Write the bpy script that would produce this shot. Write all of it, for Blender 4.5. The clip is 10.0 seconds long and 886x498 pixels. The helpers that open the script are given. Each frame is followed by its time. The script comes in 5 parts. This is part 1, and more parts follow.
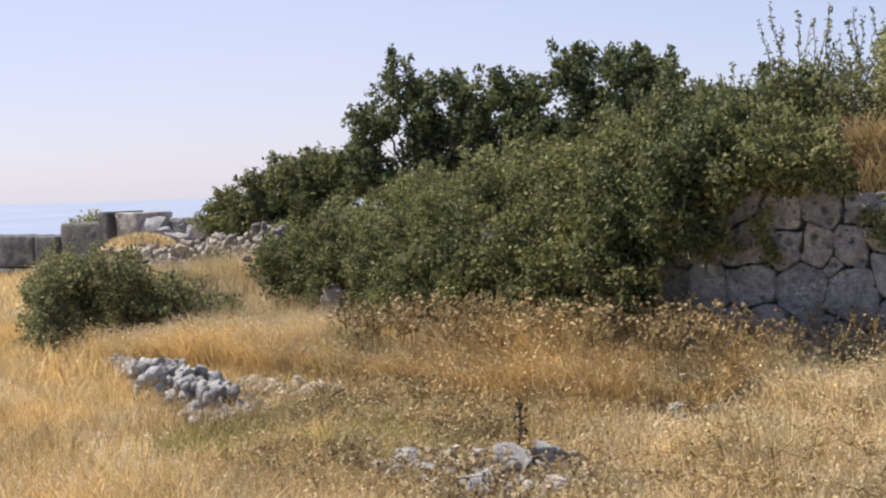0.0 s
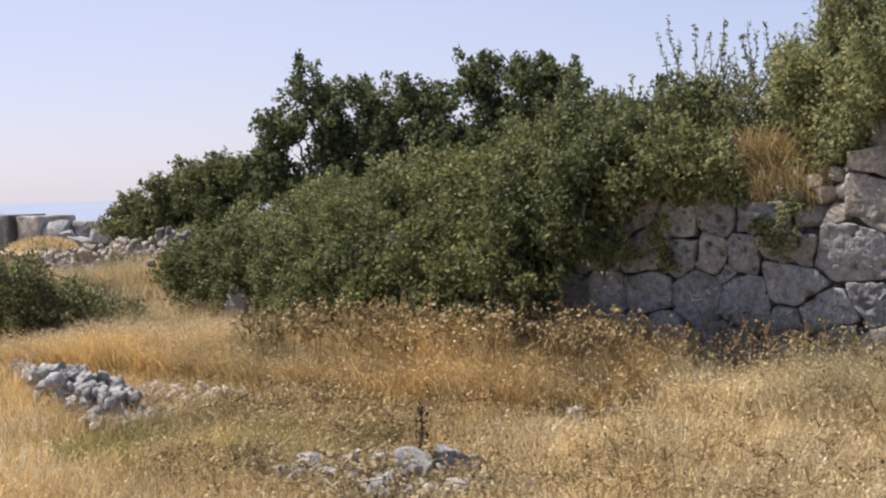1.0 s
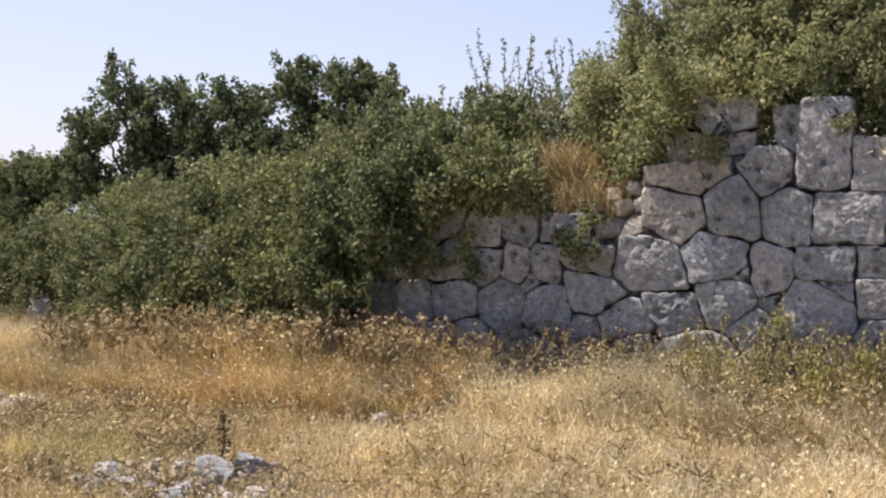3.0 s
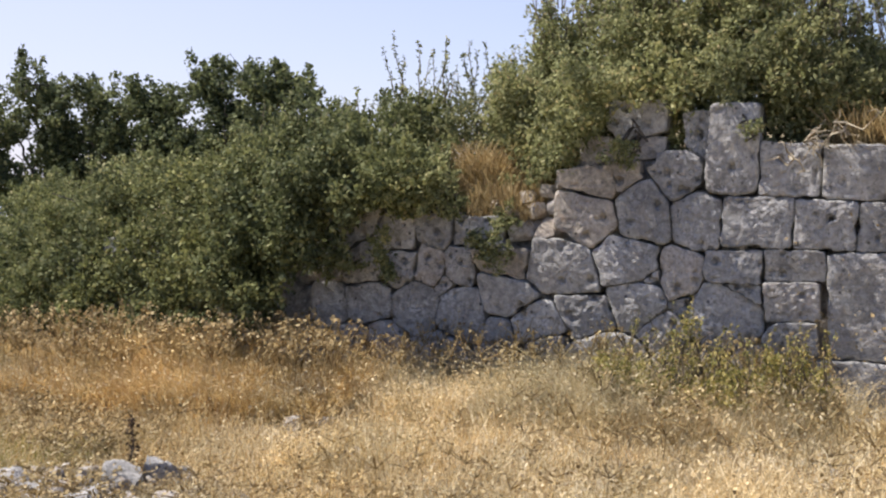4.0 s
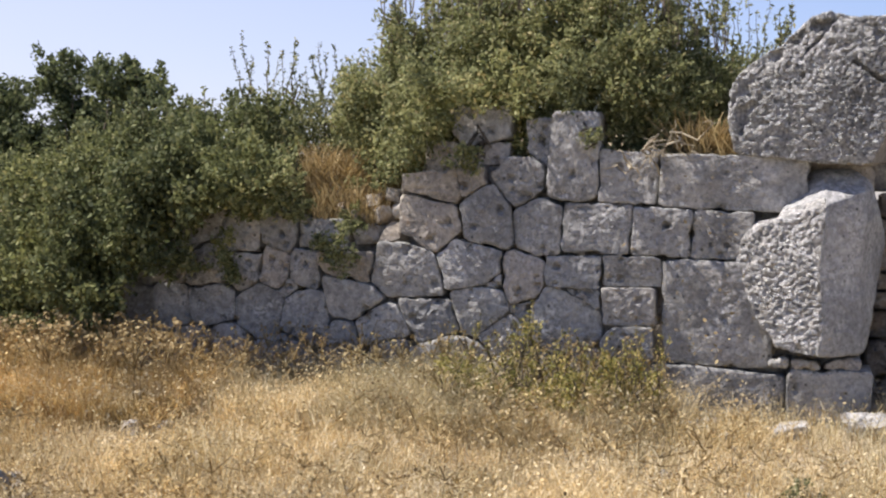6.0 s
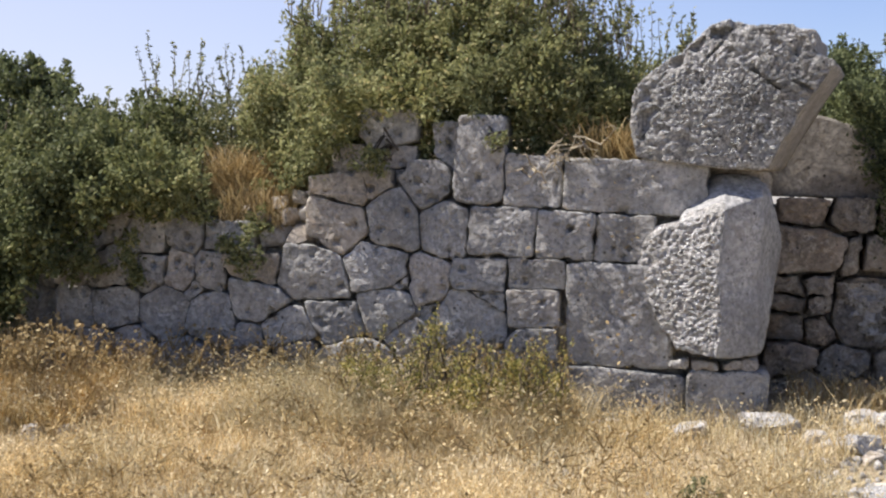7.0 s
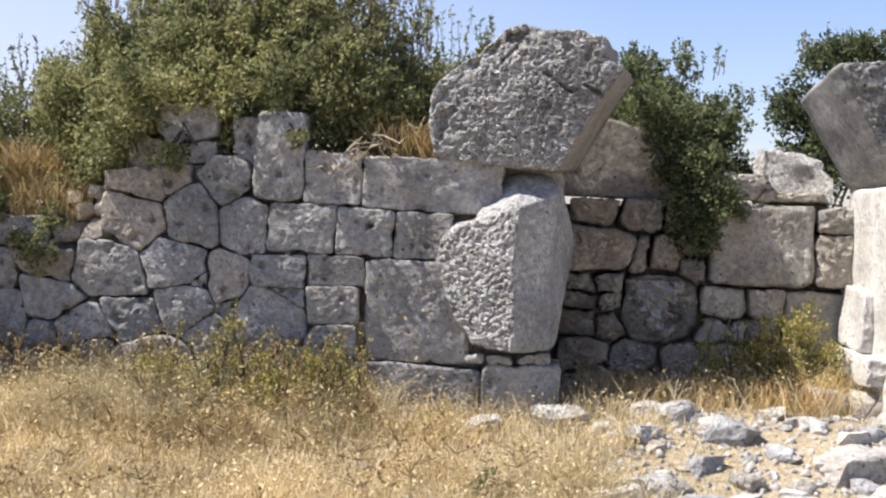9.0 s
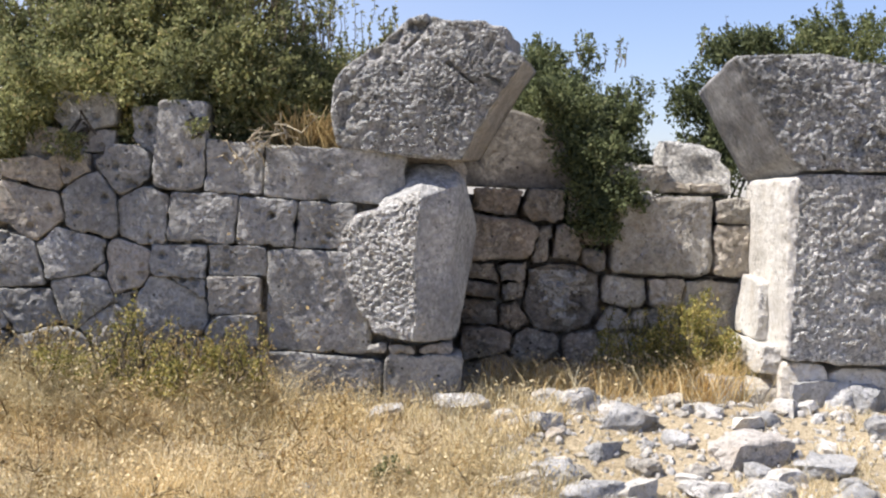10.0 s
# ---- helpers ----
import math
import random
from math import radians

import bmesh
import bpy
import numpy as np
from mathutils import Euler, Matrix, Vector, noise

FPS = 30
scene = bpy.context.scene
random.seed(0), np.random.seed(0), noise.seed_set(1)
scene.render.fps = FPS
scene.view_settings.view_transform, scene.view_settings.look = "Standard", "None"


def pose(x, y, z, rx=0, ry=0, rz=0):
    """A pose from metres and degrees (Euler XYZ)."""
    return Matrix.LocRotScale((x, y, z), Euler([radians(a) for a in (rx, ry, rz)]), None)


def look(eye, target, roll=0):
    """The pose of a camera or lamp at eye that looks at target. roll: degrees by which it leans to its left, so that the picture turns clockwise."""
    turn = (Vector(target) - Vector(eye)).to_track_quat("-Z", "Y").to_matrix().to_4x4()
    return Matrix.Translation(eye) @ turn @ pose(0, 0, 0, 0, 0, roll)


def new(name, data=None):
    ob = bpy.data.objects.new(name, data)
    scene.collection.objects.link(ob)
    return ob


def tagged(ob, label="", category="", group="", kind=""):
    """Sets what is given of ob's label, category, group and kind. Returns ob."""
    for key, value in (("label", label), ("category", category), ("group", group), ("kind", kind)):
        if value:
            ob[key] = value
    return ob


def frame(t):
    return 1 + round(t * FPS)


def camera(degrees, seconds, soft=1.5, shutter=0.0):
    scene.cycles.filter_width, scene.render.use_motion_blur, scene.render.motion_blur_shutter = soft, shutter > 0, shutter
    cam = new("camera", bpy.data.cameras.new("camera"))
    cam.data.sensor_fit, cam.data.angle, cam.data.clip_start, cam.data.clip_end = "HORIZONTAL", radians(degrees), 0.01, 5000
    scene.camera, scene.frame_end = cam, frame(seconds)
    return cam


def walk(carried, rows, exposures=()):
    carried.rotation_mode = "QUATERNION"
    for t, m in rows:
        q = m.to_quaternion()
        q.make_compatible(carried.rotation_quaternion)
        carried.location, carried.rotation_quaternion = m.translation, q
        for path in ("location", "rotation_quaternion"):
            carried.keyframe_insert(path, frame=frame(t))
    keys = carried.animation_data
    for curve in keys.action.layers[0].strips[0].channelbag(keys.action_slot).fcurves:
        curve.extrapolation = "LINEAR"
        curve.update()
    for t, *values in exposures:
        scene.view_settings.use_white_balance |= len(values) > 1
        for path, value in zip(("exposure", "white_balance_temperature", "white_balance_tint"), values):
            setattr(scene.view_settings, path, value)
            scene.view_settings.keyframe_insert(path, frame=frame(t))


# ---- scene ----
# ---------------------------------------------------------------- camera
cam = camera(38.0, 10.0, soft=2.2)
ROWS = [  # seconds, x, y, z, yaw, pitch, roll
    (0.0, -0.000, 0.005, 1.597, 37.22, -3.13, -1.73),
    (0.5, 0.042, -0.028, 1.602, 35.18, -3.05, -1.50),
    (1.0, 0.085, -0.052, 1.610, 33.16, -3.01, -1.27),
    (1.5, 0.119, -0.064, 1.617, 31.13, -2.97, -0.95),
    (2.0, 0.148, -0.065, 1.623, 29.15, -2.93, -0.72),
    (2.5, 0.177, -0.060, 1.630, 27.22, -2.95, -0.47),
    (3.0, 0.195, -0.054, 1.632, 25.25, -2.90, -0.20),
    (4.5, 0.243, -0.024, 1.649, 20.07, -2.87, 0.36),
    (5.0, 0.266, -0.011, 1.656, 18.64, -2.88, 0.56),
    (6.5, 0.369, -0.032, 1.657, 13.64, -2.62, 1.29),
    (7.0, 0.395, -0.043, 1.659, 11.65, -2.54, 1.41),
    (7.5, 0.422, -0.058, 1.661, 9.56, -2.52, 1.63),
    (8.0, 0.442, -0.076, 1.660, 7.44, -2.43, 1.83),
    (8.5, 0.463, -0.091, 1.661, 5.35, -2.47, 1.98),
    (9.0, 0.494, -0.104, 1.647, 3.35, -2.31, 2.05),
    (9.5, 0.529, -0.114, 1.636, 1.41, -2.33, 2.11),
    (10.0, 0.575, -0.123, 1.628, -0.46, -2.48, 2.13),
]


EXPO = [  # seconds, stops, kelvin, tint
    (0.0, 0.66, 6500, 15), (1.0, 0.63, 6500, 15), (1.5, 0.64, 6500, 15), (2.0, 0.66, 6500, 15), (2.5, 0.84, 6450, 15), (4.5, 0.88, 6450, 15), (5.0, 0.86, 6400, 15), (6.5, 0.82, 6450, 15),
    (7.0, 0.8, 6450, 14), (7.5, 1.18, 6400, 13), (8.0, 0.99, 6400, 13), (8.5, 1.15, 6400, 13), (9.0, 0.93, 6400, 13), (9.5, 0.91, 6400, 13), (10.0, 0.88, 6400, 13),
]


def eye_pose(x, y, z, yaw, pitch, roll):
    a, p = radians(yaw), radians(pitch)
    ahead = Vector((-math.sin(a) * math.cos(p), math.cos(a) * math.cos(p), math.sin(p)))
    return look((x, y, z), Vector((x, y, z)) + ahead * 5, roll)


walk(cam, [(r[0], eye_pose(*r[1:])) for r in ROWS], EXPO)

# ---------------------------------------------------------------- light
SUN_EL, SUN_AZ = 57.0, 259.5  # degrees; azimuth clockwise from +y
to_sun = Vector((math.sin(radians(SUN_AZ)) * math.cos(radians(SUN_EL)), math.cos(radians(SUN_AZ)) * math.cos(radians(SUN_EL)), math.sin(radians(SUN_EL))))
world = bpy.data.worlds.new("summer_sky")
scene.world = world
world.use_nodes = True
wn = world.node_tree
sky = wn.nodes.new("ShaderNodeTexSky")
sky.sky_type = "NISHITA"
sky.sun_disc = False
sky.sun_elevation, sky.sun_rotation = radians(SUN_EL), radians(SUN_AZ)
sky.altitude, sky.air_density, sky.dust_density, sky.ozone_density = 20, 1.0, 0.35, 2.5
wn.nodes["Background"].inputs["Strength"].default_value = 0.085
tint, haze = wn.nodes.new("ShaderNodeMix"), wn.nodes.new("ShaderNodeMix")
for node, kind, fac, col in ((tint, "MULTIPLY", 1.0, (0.9, 0.88, 1.04, 1)), (haze, "MIX", 0.33, (5.7, 5.8, 6.9, 1))):
    node.data_type, node.blend_type = "RGBA", kind
    node.inputs[0].default_value, node.inputs[7].default_value = fac, col
to_west = wn.nodes.new("ShaderNodeVectorMath")
to_west.operation = "DOT_PRODUCT"
to_west.inputs[1].default_value = (-0.86, 0.5, 0.0)
around = wn.nodes.new("ShaderNodeTexCoord")
spread = wn.nodes.new("ShaderNodeMapRange")
spread.inputs["From Min"].default_value, spread.inputs["From Max"].default_value = 0.42, 0.95
spread.inputs["To Min"].default_value, spread.inputs["To Max"].default_value = 0.06, 0.6
wn.links.new(around.outputs["Generated"], to_west.inputs[0])
wn.links.new(to_west.outputs["Value"], spread.inputs["Value"])
wn.links.new(spread.outputs[0], haze.inputs[0])
wn.links.new(sky.outputs[0], tint.inputs[6])
wn.links.new(tint.outputs[2], haze.inputs[6])
wn.links.new(haze.outputs[2], wn.nodes["Background"].inputs["Color"])
sun = new("sun", bpy.data.lights.new("sun", "SUN"))
sun.data.energy, sun.data.angle, sun.data.color = 5.0, radians(0.5), (1.0, 0.95, 0.87)
sun.matrix_world = look((0, 0, 0), -to_sun)


# ---------------------------------------------------------------- materials
def mat_nodes(name, rough=0.9):
    m = bpy.data.materials.new(name)
    m.use_nodes = True
    nt = m.node_tree
    b = nt.nodes["Principled BSDF"]
    b.inputs["Roughness"].default_value = rough
    b.inputs["Specular IOR Level"].default_value = 0.25
    return m, nt, b


def tex_noise(nt, scale, detail=6.0, rough=0.6, vec=None):
    n = nt.nodes.new("ShaderNodeTexNoise")
    n.inputs["Scale"].default_value, n.inputs["Detail"].default_value, n.inputs["Roughness"].default_value = scale, detail, rough
    if vec is not None:
        nt.links.new(vec, n.inputs["Vector"])
    return n.outputs["Fac"]


def tex_cells(nt, scale, vec=None, feature="F1"):
    n = nt.nodes.new("ShaderNodeTexVoronoi")
    n.feature = feature
    n.inputs["Scale"].default_value = scale
    if vec is not None:
        nt.links.new(vec, n.inputs["Vector"])
    return n.outputs["Distance"]


def ramp(nt, fac, stops):
    r = nt.nodes.new("ShaderNodeValToRGB")
    e = r.color_ramp.elements
    while len(e) < len(stops):
        e.new(0.5)
    for k, (p, c) in zip(e, stops):
        k.position, k.color = p, (*c, 1) if len(c) == 3 else (c[0], c[0], c[0], 1)
    nt.links.new(fac, r.inputs["Fac"])
    return r.outputs["Color"]


def blend(nt, kind, fac, a, b):
    n = nt.nodes.new("ShaderNodeMix")
    n.data_type, n.blend_type = "RGBA", kind
    for sock, v in ((n.inputs[0], fac), (n.inputs[6], a), (n.inputs[7], b)):
        if isinstance(v, (float, int)):
            sock.default_value = v
        elif isinstance(v, tuple):
            sock.default_value = (*v, 1)
        else:
            nt.links.new(v, sock)
    return n.outputs[2]


def bump(nt, bsdf, layers):
    last = None
    for height, strength, dist in layers:
        n = nt.nodes.new("ShaderNodeBump")
        n.inputs["Strength"].default_value, n.inputs["Distance"].default_value = strength, dist
        nt.links.new(height, n.inputs["Height"])
        if last is not None:
            nt.links.new(last, n.inputs["Normal"])
        last = n.outputs["Normal"]
    nt.links.new(last, bsdf.inputs["Normal"])


def place_of(nt):
    """World-sized coordinates, shifted for each object."""
    g = nt.nodes.new("ShaderNodeNewGeometry")
    return g.outputs["Position"]


def rand_of(nt, island=False):
    if island:
        return nt.nodes.new("ShaderNodeNewGeometry").outputs["Random Per Island"]
    return nt.nodes.new("ShaderNodeObjectInfo").outputs["Random"]


def stone_material(name, dark, mid, pale, stain, pits=1.0, relief=0.02):
    m, nt, b = mat_nodes(name, 0.92)
    p = place_of(nt)
    big = tex_noise(nt, 2.3, 5, 0.6, p)
    fine = tex_noise(nt, 26, 8, 0.7, p)
    c = ramp(nt, big, [(0.32, dark), (0.5, mid), (0.68, pale)])
    c = blend(nt, "OVERLAY", 0.75, c, ramp(nt, fine, [(0.3, (0.22,)), (0.7, (0.78,))]))
    patch = ramp(nt, tex_noise(nt, 3.7, 6, 0.65, p), [(0.56, (0.0,)), (0.68, (1.0,))])
    c = blend(nt, "MIX", blend(nt, "MULTIPLY", 1.0, patch, (0.55, 0.55, 0.55)), c, stain)
    lichen = ramp(nt, tex_noise(nt, 17, 5, 0.75, p), [(0.6, (0.0,)), (0.66, (1.0,))])
    c = blend(nt, "MIX", blend(nt, "MULTIPLY", 1.0, lichen, (0.5, 0.5, 0.5)), c, tuple(min(0.75, v * 1.35) for v in pale))
    soot = ramp(nt, tex_noise(nt, 8, 6, 0.7, p), [(0.28, (1.0,)), (0.4, (0.0,))])
    c = blend(nt, "MIX", blend(nt, "MULTIPLY", 1.0, soot, (0.6, 0.6, 0.6)), c, tuple(v * 0.45 for v in dark))
    fleck = blend(nt, "MULTIPLY", 1.0, ramp(nt, tex_noise(nt, 30, 4, 0.7, p), [(0.5, (0.0,)), (0.6, (1.0,))]), ramp(nt, tex_noise(nt, 2.9, 4, 0.6, p), [(0.5, (0.0,)), (0.62, (0.7,))]))
    c = blend(nt, "MIX", fleck, c, tuple(min(0.78, v * 1.5) for v in pale))
    spots = ramp(nt, tex_cells(nt, 13, p), [(0.1, (1.0,)), (0.17, (0.0,))])
    c = blend(nt, "MIX", blend(nt, "MULTIPLY", 1.0, spots, ramp(nt, tex_noise(nt, 5, 3, 0.5, p), [(0.4, (0.0,)), (0.55, (0.9,))])), c, tuple(v * 0.3 for v in dark))
    specks = ramp(nt, tex_cells(nt, 31, p), [(0.1, (1.0,)), (0.18, (0.0,))])
    c = blend(nt, "MIX", blend(nt, "MULTIPLY", 1.0, specks, ramp(nt, tex_noise(nt, 4.3, 4, 0.6, p), [(0.45, (0.0,)), (0.6, (0.85,))])), c, tuple(v * 0.3 for v in dark))
    seams = ramp(nt, tex_noise(nt, 1.9, 7, 0.62, p), [(0.494, (0.0,)), (0.5, (0.55,)), (0.506, (0.0,))])
    c = blend(nt, "MIX", seams, c, tuple(v * 0.4 for v in dark))
    tone = ramp(nt, rand_of(nt), [(0.0, (0.72, 0.72, 0.72)), (0.45, (0.9, 0.895, 0.885)), (0.8, (1.0, 0.985, 0.955)), (1.0, (1.0, 0.92, 0.84))])
    c = blend(nt, "MULTIPLY", 1.0, c, tone)
    knob = None
    if pits > 2:
        warp = nt.nodes.new("ShaderNodeMix")
        warp.data_type = "VECTOR"
        wobble = nt.nodes.new("ShaderNodeTexNoise")
        wobble.inputs["Scale"].default_value = 20
        nt.links.new(p, wobble.inputs["Vector"])
        warp.inputs[0].default_value = 0.035
        nt.links.new(p, warp.inputs[4])
        nt.links.new(wobble.outputs["Color"], warp.inputs[5])
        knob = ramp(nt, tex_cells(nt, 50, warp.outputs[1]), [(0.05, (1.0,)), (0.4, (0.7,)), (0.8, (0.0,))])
        # shade in the hollows and sun on the crests, multiplied into the colour
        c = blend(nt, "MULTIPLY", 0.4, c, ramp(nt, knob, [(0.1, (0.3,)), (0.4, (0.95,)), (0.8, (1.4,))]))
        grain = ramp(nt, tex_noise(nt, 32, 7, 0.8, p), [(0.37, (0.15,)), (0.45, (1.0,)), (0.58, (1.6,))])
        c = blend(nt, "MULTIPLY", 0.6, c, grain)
    nt.links.new(c, b.inputs["Base Color"])
    pit = ramp(nt, tex_cells(nt, 34, p), [(0.0, (0.0,)), (0.35, (1.0,))])
    bump(nt, b, ([(knob, 1.0, 0.028)] if knob is not None else []) + [(big, 0.6, 0.05), (tex_noise(nt, 9, 5, 0.6, p), 0.7, relief * (0.6 if knob is not None else 1.5)), (fine, 1.0, relief), (pit, 0.4 * pits, relief), (tex_noise(nt, 32, 7, 0.8, p), 0.45 * pits, 0.02), (tex_noise(nt, 95, 4, 0.6, p), 0.5, 0.004)])
    return m


STONE = stone_material("grey_limestone", (0.25, 0.246, 0.232), (0.375, 0.37, 0.35), (0.5, 0.49, 0.465), (0.385, 0.355, 0.31), 1.0, 0.022)
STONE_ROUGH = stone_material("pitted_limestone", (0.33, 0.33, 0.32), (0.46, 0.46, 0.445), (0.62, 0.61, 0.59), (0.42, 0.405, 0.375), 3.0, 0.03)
# fresh pecked stone, whitened further for the sun on the jamb's face
STONE_PECKED = stone_material("fresh_pecked_sunlit_limestone", (0.54, 0.53, 0.505), (0.69, 0.675, 0.64), (0.81, 0.795, 0.76), (0.64, 0.605, 0.54), 3.0, 0.03)
STONE_PALE = stone_material("pale_limestone", (0.38, 0.35, 0.3), (0.54, 0.5, 0.43), (0.7, 0.66, 0.58), (0.5, 0.4, 0.28), 1.2, 0.03)
STONE_WARM = stone_material("ochre_stained_limestone", (0.2, 0.19, 0.175), (0.35, 0.32, 0.275), (0.5, 0.45, 0.375), (0.44, 0.32, 0.21), 1.0, 0.02)
STONE_FILL = stone_material("dark_brown_stained_limestone", (0.21, 0.188, 0.165), (0.38, 0.34, 0.29), (0.55, 0.49, 0.415), (0.47, 0.35, 0.23), 1.2, 0.03)
# pale chips and footings; also carries the sunlight on the pier's passage side
STONE_BLEACHED_SUNLIT = stone_material("bleached_and_sunlit_limestone", (0.5, 0.475, 0.43), (0.66, 0.635, 0.585), (0.77, 0.745, 0.695), (0.6, 0.52, 0.41), 1.0, 0.02)
# smooth dressed stone with the shade of turned-away faces in its colour
STONE_SMOOTH_SHADED = stone_material("shaded_dressed_limestone", (0.24, 0.24, 0.24), (0.33, 0.328, 0.32), (0.43, 0.425, 0.41), (0.3, 0.27, 0.24), 0.5, 0.008)
# brown stone, its colour lowered for the shade under the arch
STONE_SOFFIT_SHADED = stone_material("shaded_brown_soffit_limestone", (0.19, 0.172, 0.15), (0.27, 0.248, 0.218), (0.35, 0.325, 0.29), (0.23, 0.2, 0.16), 0.4, 0.008)
ROCK = stone_material("field_rock_limestone", (0.38, 0.38, 0.375), (0.54, 0.535, 0.52), (0.7, 0.69, 0.665), (0.5, 0.45, 0.38), 1.2, 0.03)


def plant_material(name, stops, glow=0.35, rough=0.75):
    m, nt, b = mat_nodes(name, rough)
    p = place_of(nt)
    c = ramp(nt, rand_of(nt, True), stops)
    c = blend(nt, "MULTIPLY", 0.85, c, ramp(nt, tex_noise(nt, 1.6, 4, 0.6, p), [(0.3, (0.62, 0.64, 0.62)), (0.7, (1.25, 1.2, 1.05))]))
    c = blend(nt, "MULTIPLY", 0.8, c, ramp(nt, tex_noise(nt, 0.55, 5, 0.7, p), [(0.35, (0.68, 0.72, 0.68)), (0.52, (1.0, 1.0, 0.97)), (0.68, (1.28, 1.22, 1.0))]))
    nt.links.new(c, b.inputs["Base Color"])
    t = nt.nodes.new("ShaderNodeBsdfTranslucent")
    nt.links.new(c, t.inputs["Color"])
    mix = nt.nodes.new("ShaderNodeMixShader")
    mix.inputs[0].default_value = glow
    nt.links.new(b.outputs[0], mix.inputs[1])
    nt.links.new(t.outputs[0], mix.inputs[2])
    nt.links.new(mix.outputs[0], nt.nodes["Material Output"].inputs["Surface"])
    return m


LEAF = plant_material("olive_green_leaf", [(0.0, (0.125, 0.14, 0.062)), (0.45, (0.25, 0.268, 0.13)), (0.8, (0.35, 0.358, 0.185)), (0.97, (0.43, 0.4, 0.22)), (1.0, (0.48, 0.4, 0.23))], 0.42)
LEAF_DARK = plant_material("dark_oak_leaf", [(0.0, (0.06, 0.075, 0.04)), (0.5, (0.12, 0.145, 0.07)), (0.9, (0.19, 0.215, 0.105)), (1.0, (0.25, 0.26, 0.14))])
LEAF_GREY = plant_material("grey_green_leaf", [(0.0, (0.1, 0.118, 0.065)), (0.5, (0.2, 0.215, 0.115)), (0.85, (0.28, 0.285, 0.15)), (1.0, (0.4, 0.36, 0.2))])
LEAF_YELLOW = plant_material("yellowing_leaf", [(0.0, (0.15, 0.155, 0.055)), (0.45, (0.31, 0.295, 0.1)), (0.8, (0.49, 0.42, 0.16)), (1.0, (0.6, 0.47, 0.2))])
STRAW = plant_material("golden_straw", [(0.0, (0.33, 0.22, 0.115)), (0.3, (0.56, 0.425, 0.235)), (0.7, (0.7, 0.575, 0.36)), (1.0, (0.82, 0.73, 0.53))], 0.4)
STRAW_OCHRE = plant_material("ochre_straw", [(0.0, (0.39, 0.25, 0.11)), (0.4, (0.58, 0.415, 0.195)), (0.8, (0.72, 0.55, 0.285)), (1.0, (0.84, 0.71, 0.46))], 0.4)
STRAW_PALE = plant_material("pale_straw", [(0.0, (0.44, 0.34, 0.2)), (0.45, (0.66, 0.55, 0.36)), (1.0, (0.86, 0.79, 0.62))], 0.4)
HEADS = plant_material("bleached_seed_heads", [(0.0, (0.47, 0.36, 0.21)), (0.5, (0.65, 0.53, 0.34)), (1.0, (0.81, 0.71, 0.53))], 0.3)
WEED = plant_material("withered_brown_weed", [(0.0, (0.19, 0.135, 0.07)), (0.5, (0.39, 0.29, 0.15)), (1.0, (0.59, 0.475, 0.28))], 0.25)
DARK_WEED = plant_material("dark_withered_thistle", [(0.0, (0.03, 0.02, 0.015)), (1.0, (0.11, 0.075, 0.05))], 0.1, 0.9)
TWIG = plant_material("grey_brown_twig", [(0.0, (0.1, 0.08, 0.06)), (1.0, (0.24, 0.2, 0.16))], 0.0, 0.9)
BARK = stone_material("rough_grey_bark", (0.06, 0.05, 0.04), (0.11, 0.095, 0.08), (0.17, 0.15, 0.13), (0.08, 0.06, 0.045), 1.0, 0.02)


def ground_material():
    m, nt, b = mat_nodes("dry_earth_and_straw", 0.95)
    p = place_of(nt)
    soil = ramp(nt, tex_noise(nt, 1.3, 8, 0.65, p), [(0.3, (0.36, 0.285, 0.185)), (0.5, (0.51, 0.425, 0.3)), (0.7, (0.64, 0.56, 0.42))])
    litter = ramp(nt, tex_noise(nt, 38, 6, 0.7, p), [(0.35, (0.25,)), (0.68, (0.8,))])
    c = blend(nt, "OVERLAY", 0.8, soil, litter)
    chips = ramp(nt, tex_cells(nt, 22, p), [(0.08, (1.0,)), (0.16, (0.0,))])
    c = blend(nt, "MIX", blend(nt, "MULTIPLY", 1.0, chips, (0.4, 0.4, 0.4)), c, (0.5, 0.47, 0.42))
    far = ramp(nt, tex_noise(nt, 0.05, 6, 0.6, p), [(0.4, (0.42, 0.31, 0.14)), (0.62, (0.16, 0.15, 0.06))])
    c = blend(nt, "MIX", 0.25, c, far)
    nt.links.new(c, b.inputs["Base Color"])
    bump(nt, b, [(tex_noise(nt, 9, 8, 0.7, p), 0.8, 0.05), (litter, 0.8, 0.02)])
    return m


GROUND = ground_material()


def sea_material():
    m, nt, b = mat_nodes("hazy_blue_sea", 0.9)
    p = place_of(nt)
    c = ramp(nt, tex_noise(nt, 0.004, 4, 0.6, p), [(0.3, (0.22, 0.26, 0.33)), (0.7, (0.26, 0.3, 0.37))])
    nt.links.new(c, b.inputs["Base Color"])
    bump(nt, b, [(tex_noise(nt, 0.3, 4, 0.6, p), 0.3, 0.3)])
    return m


SEA = sea_material()


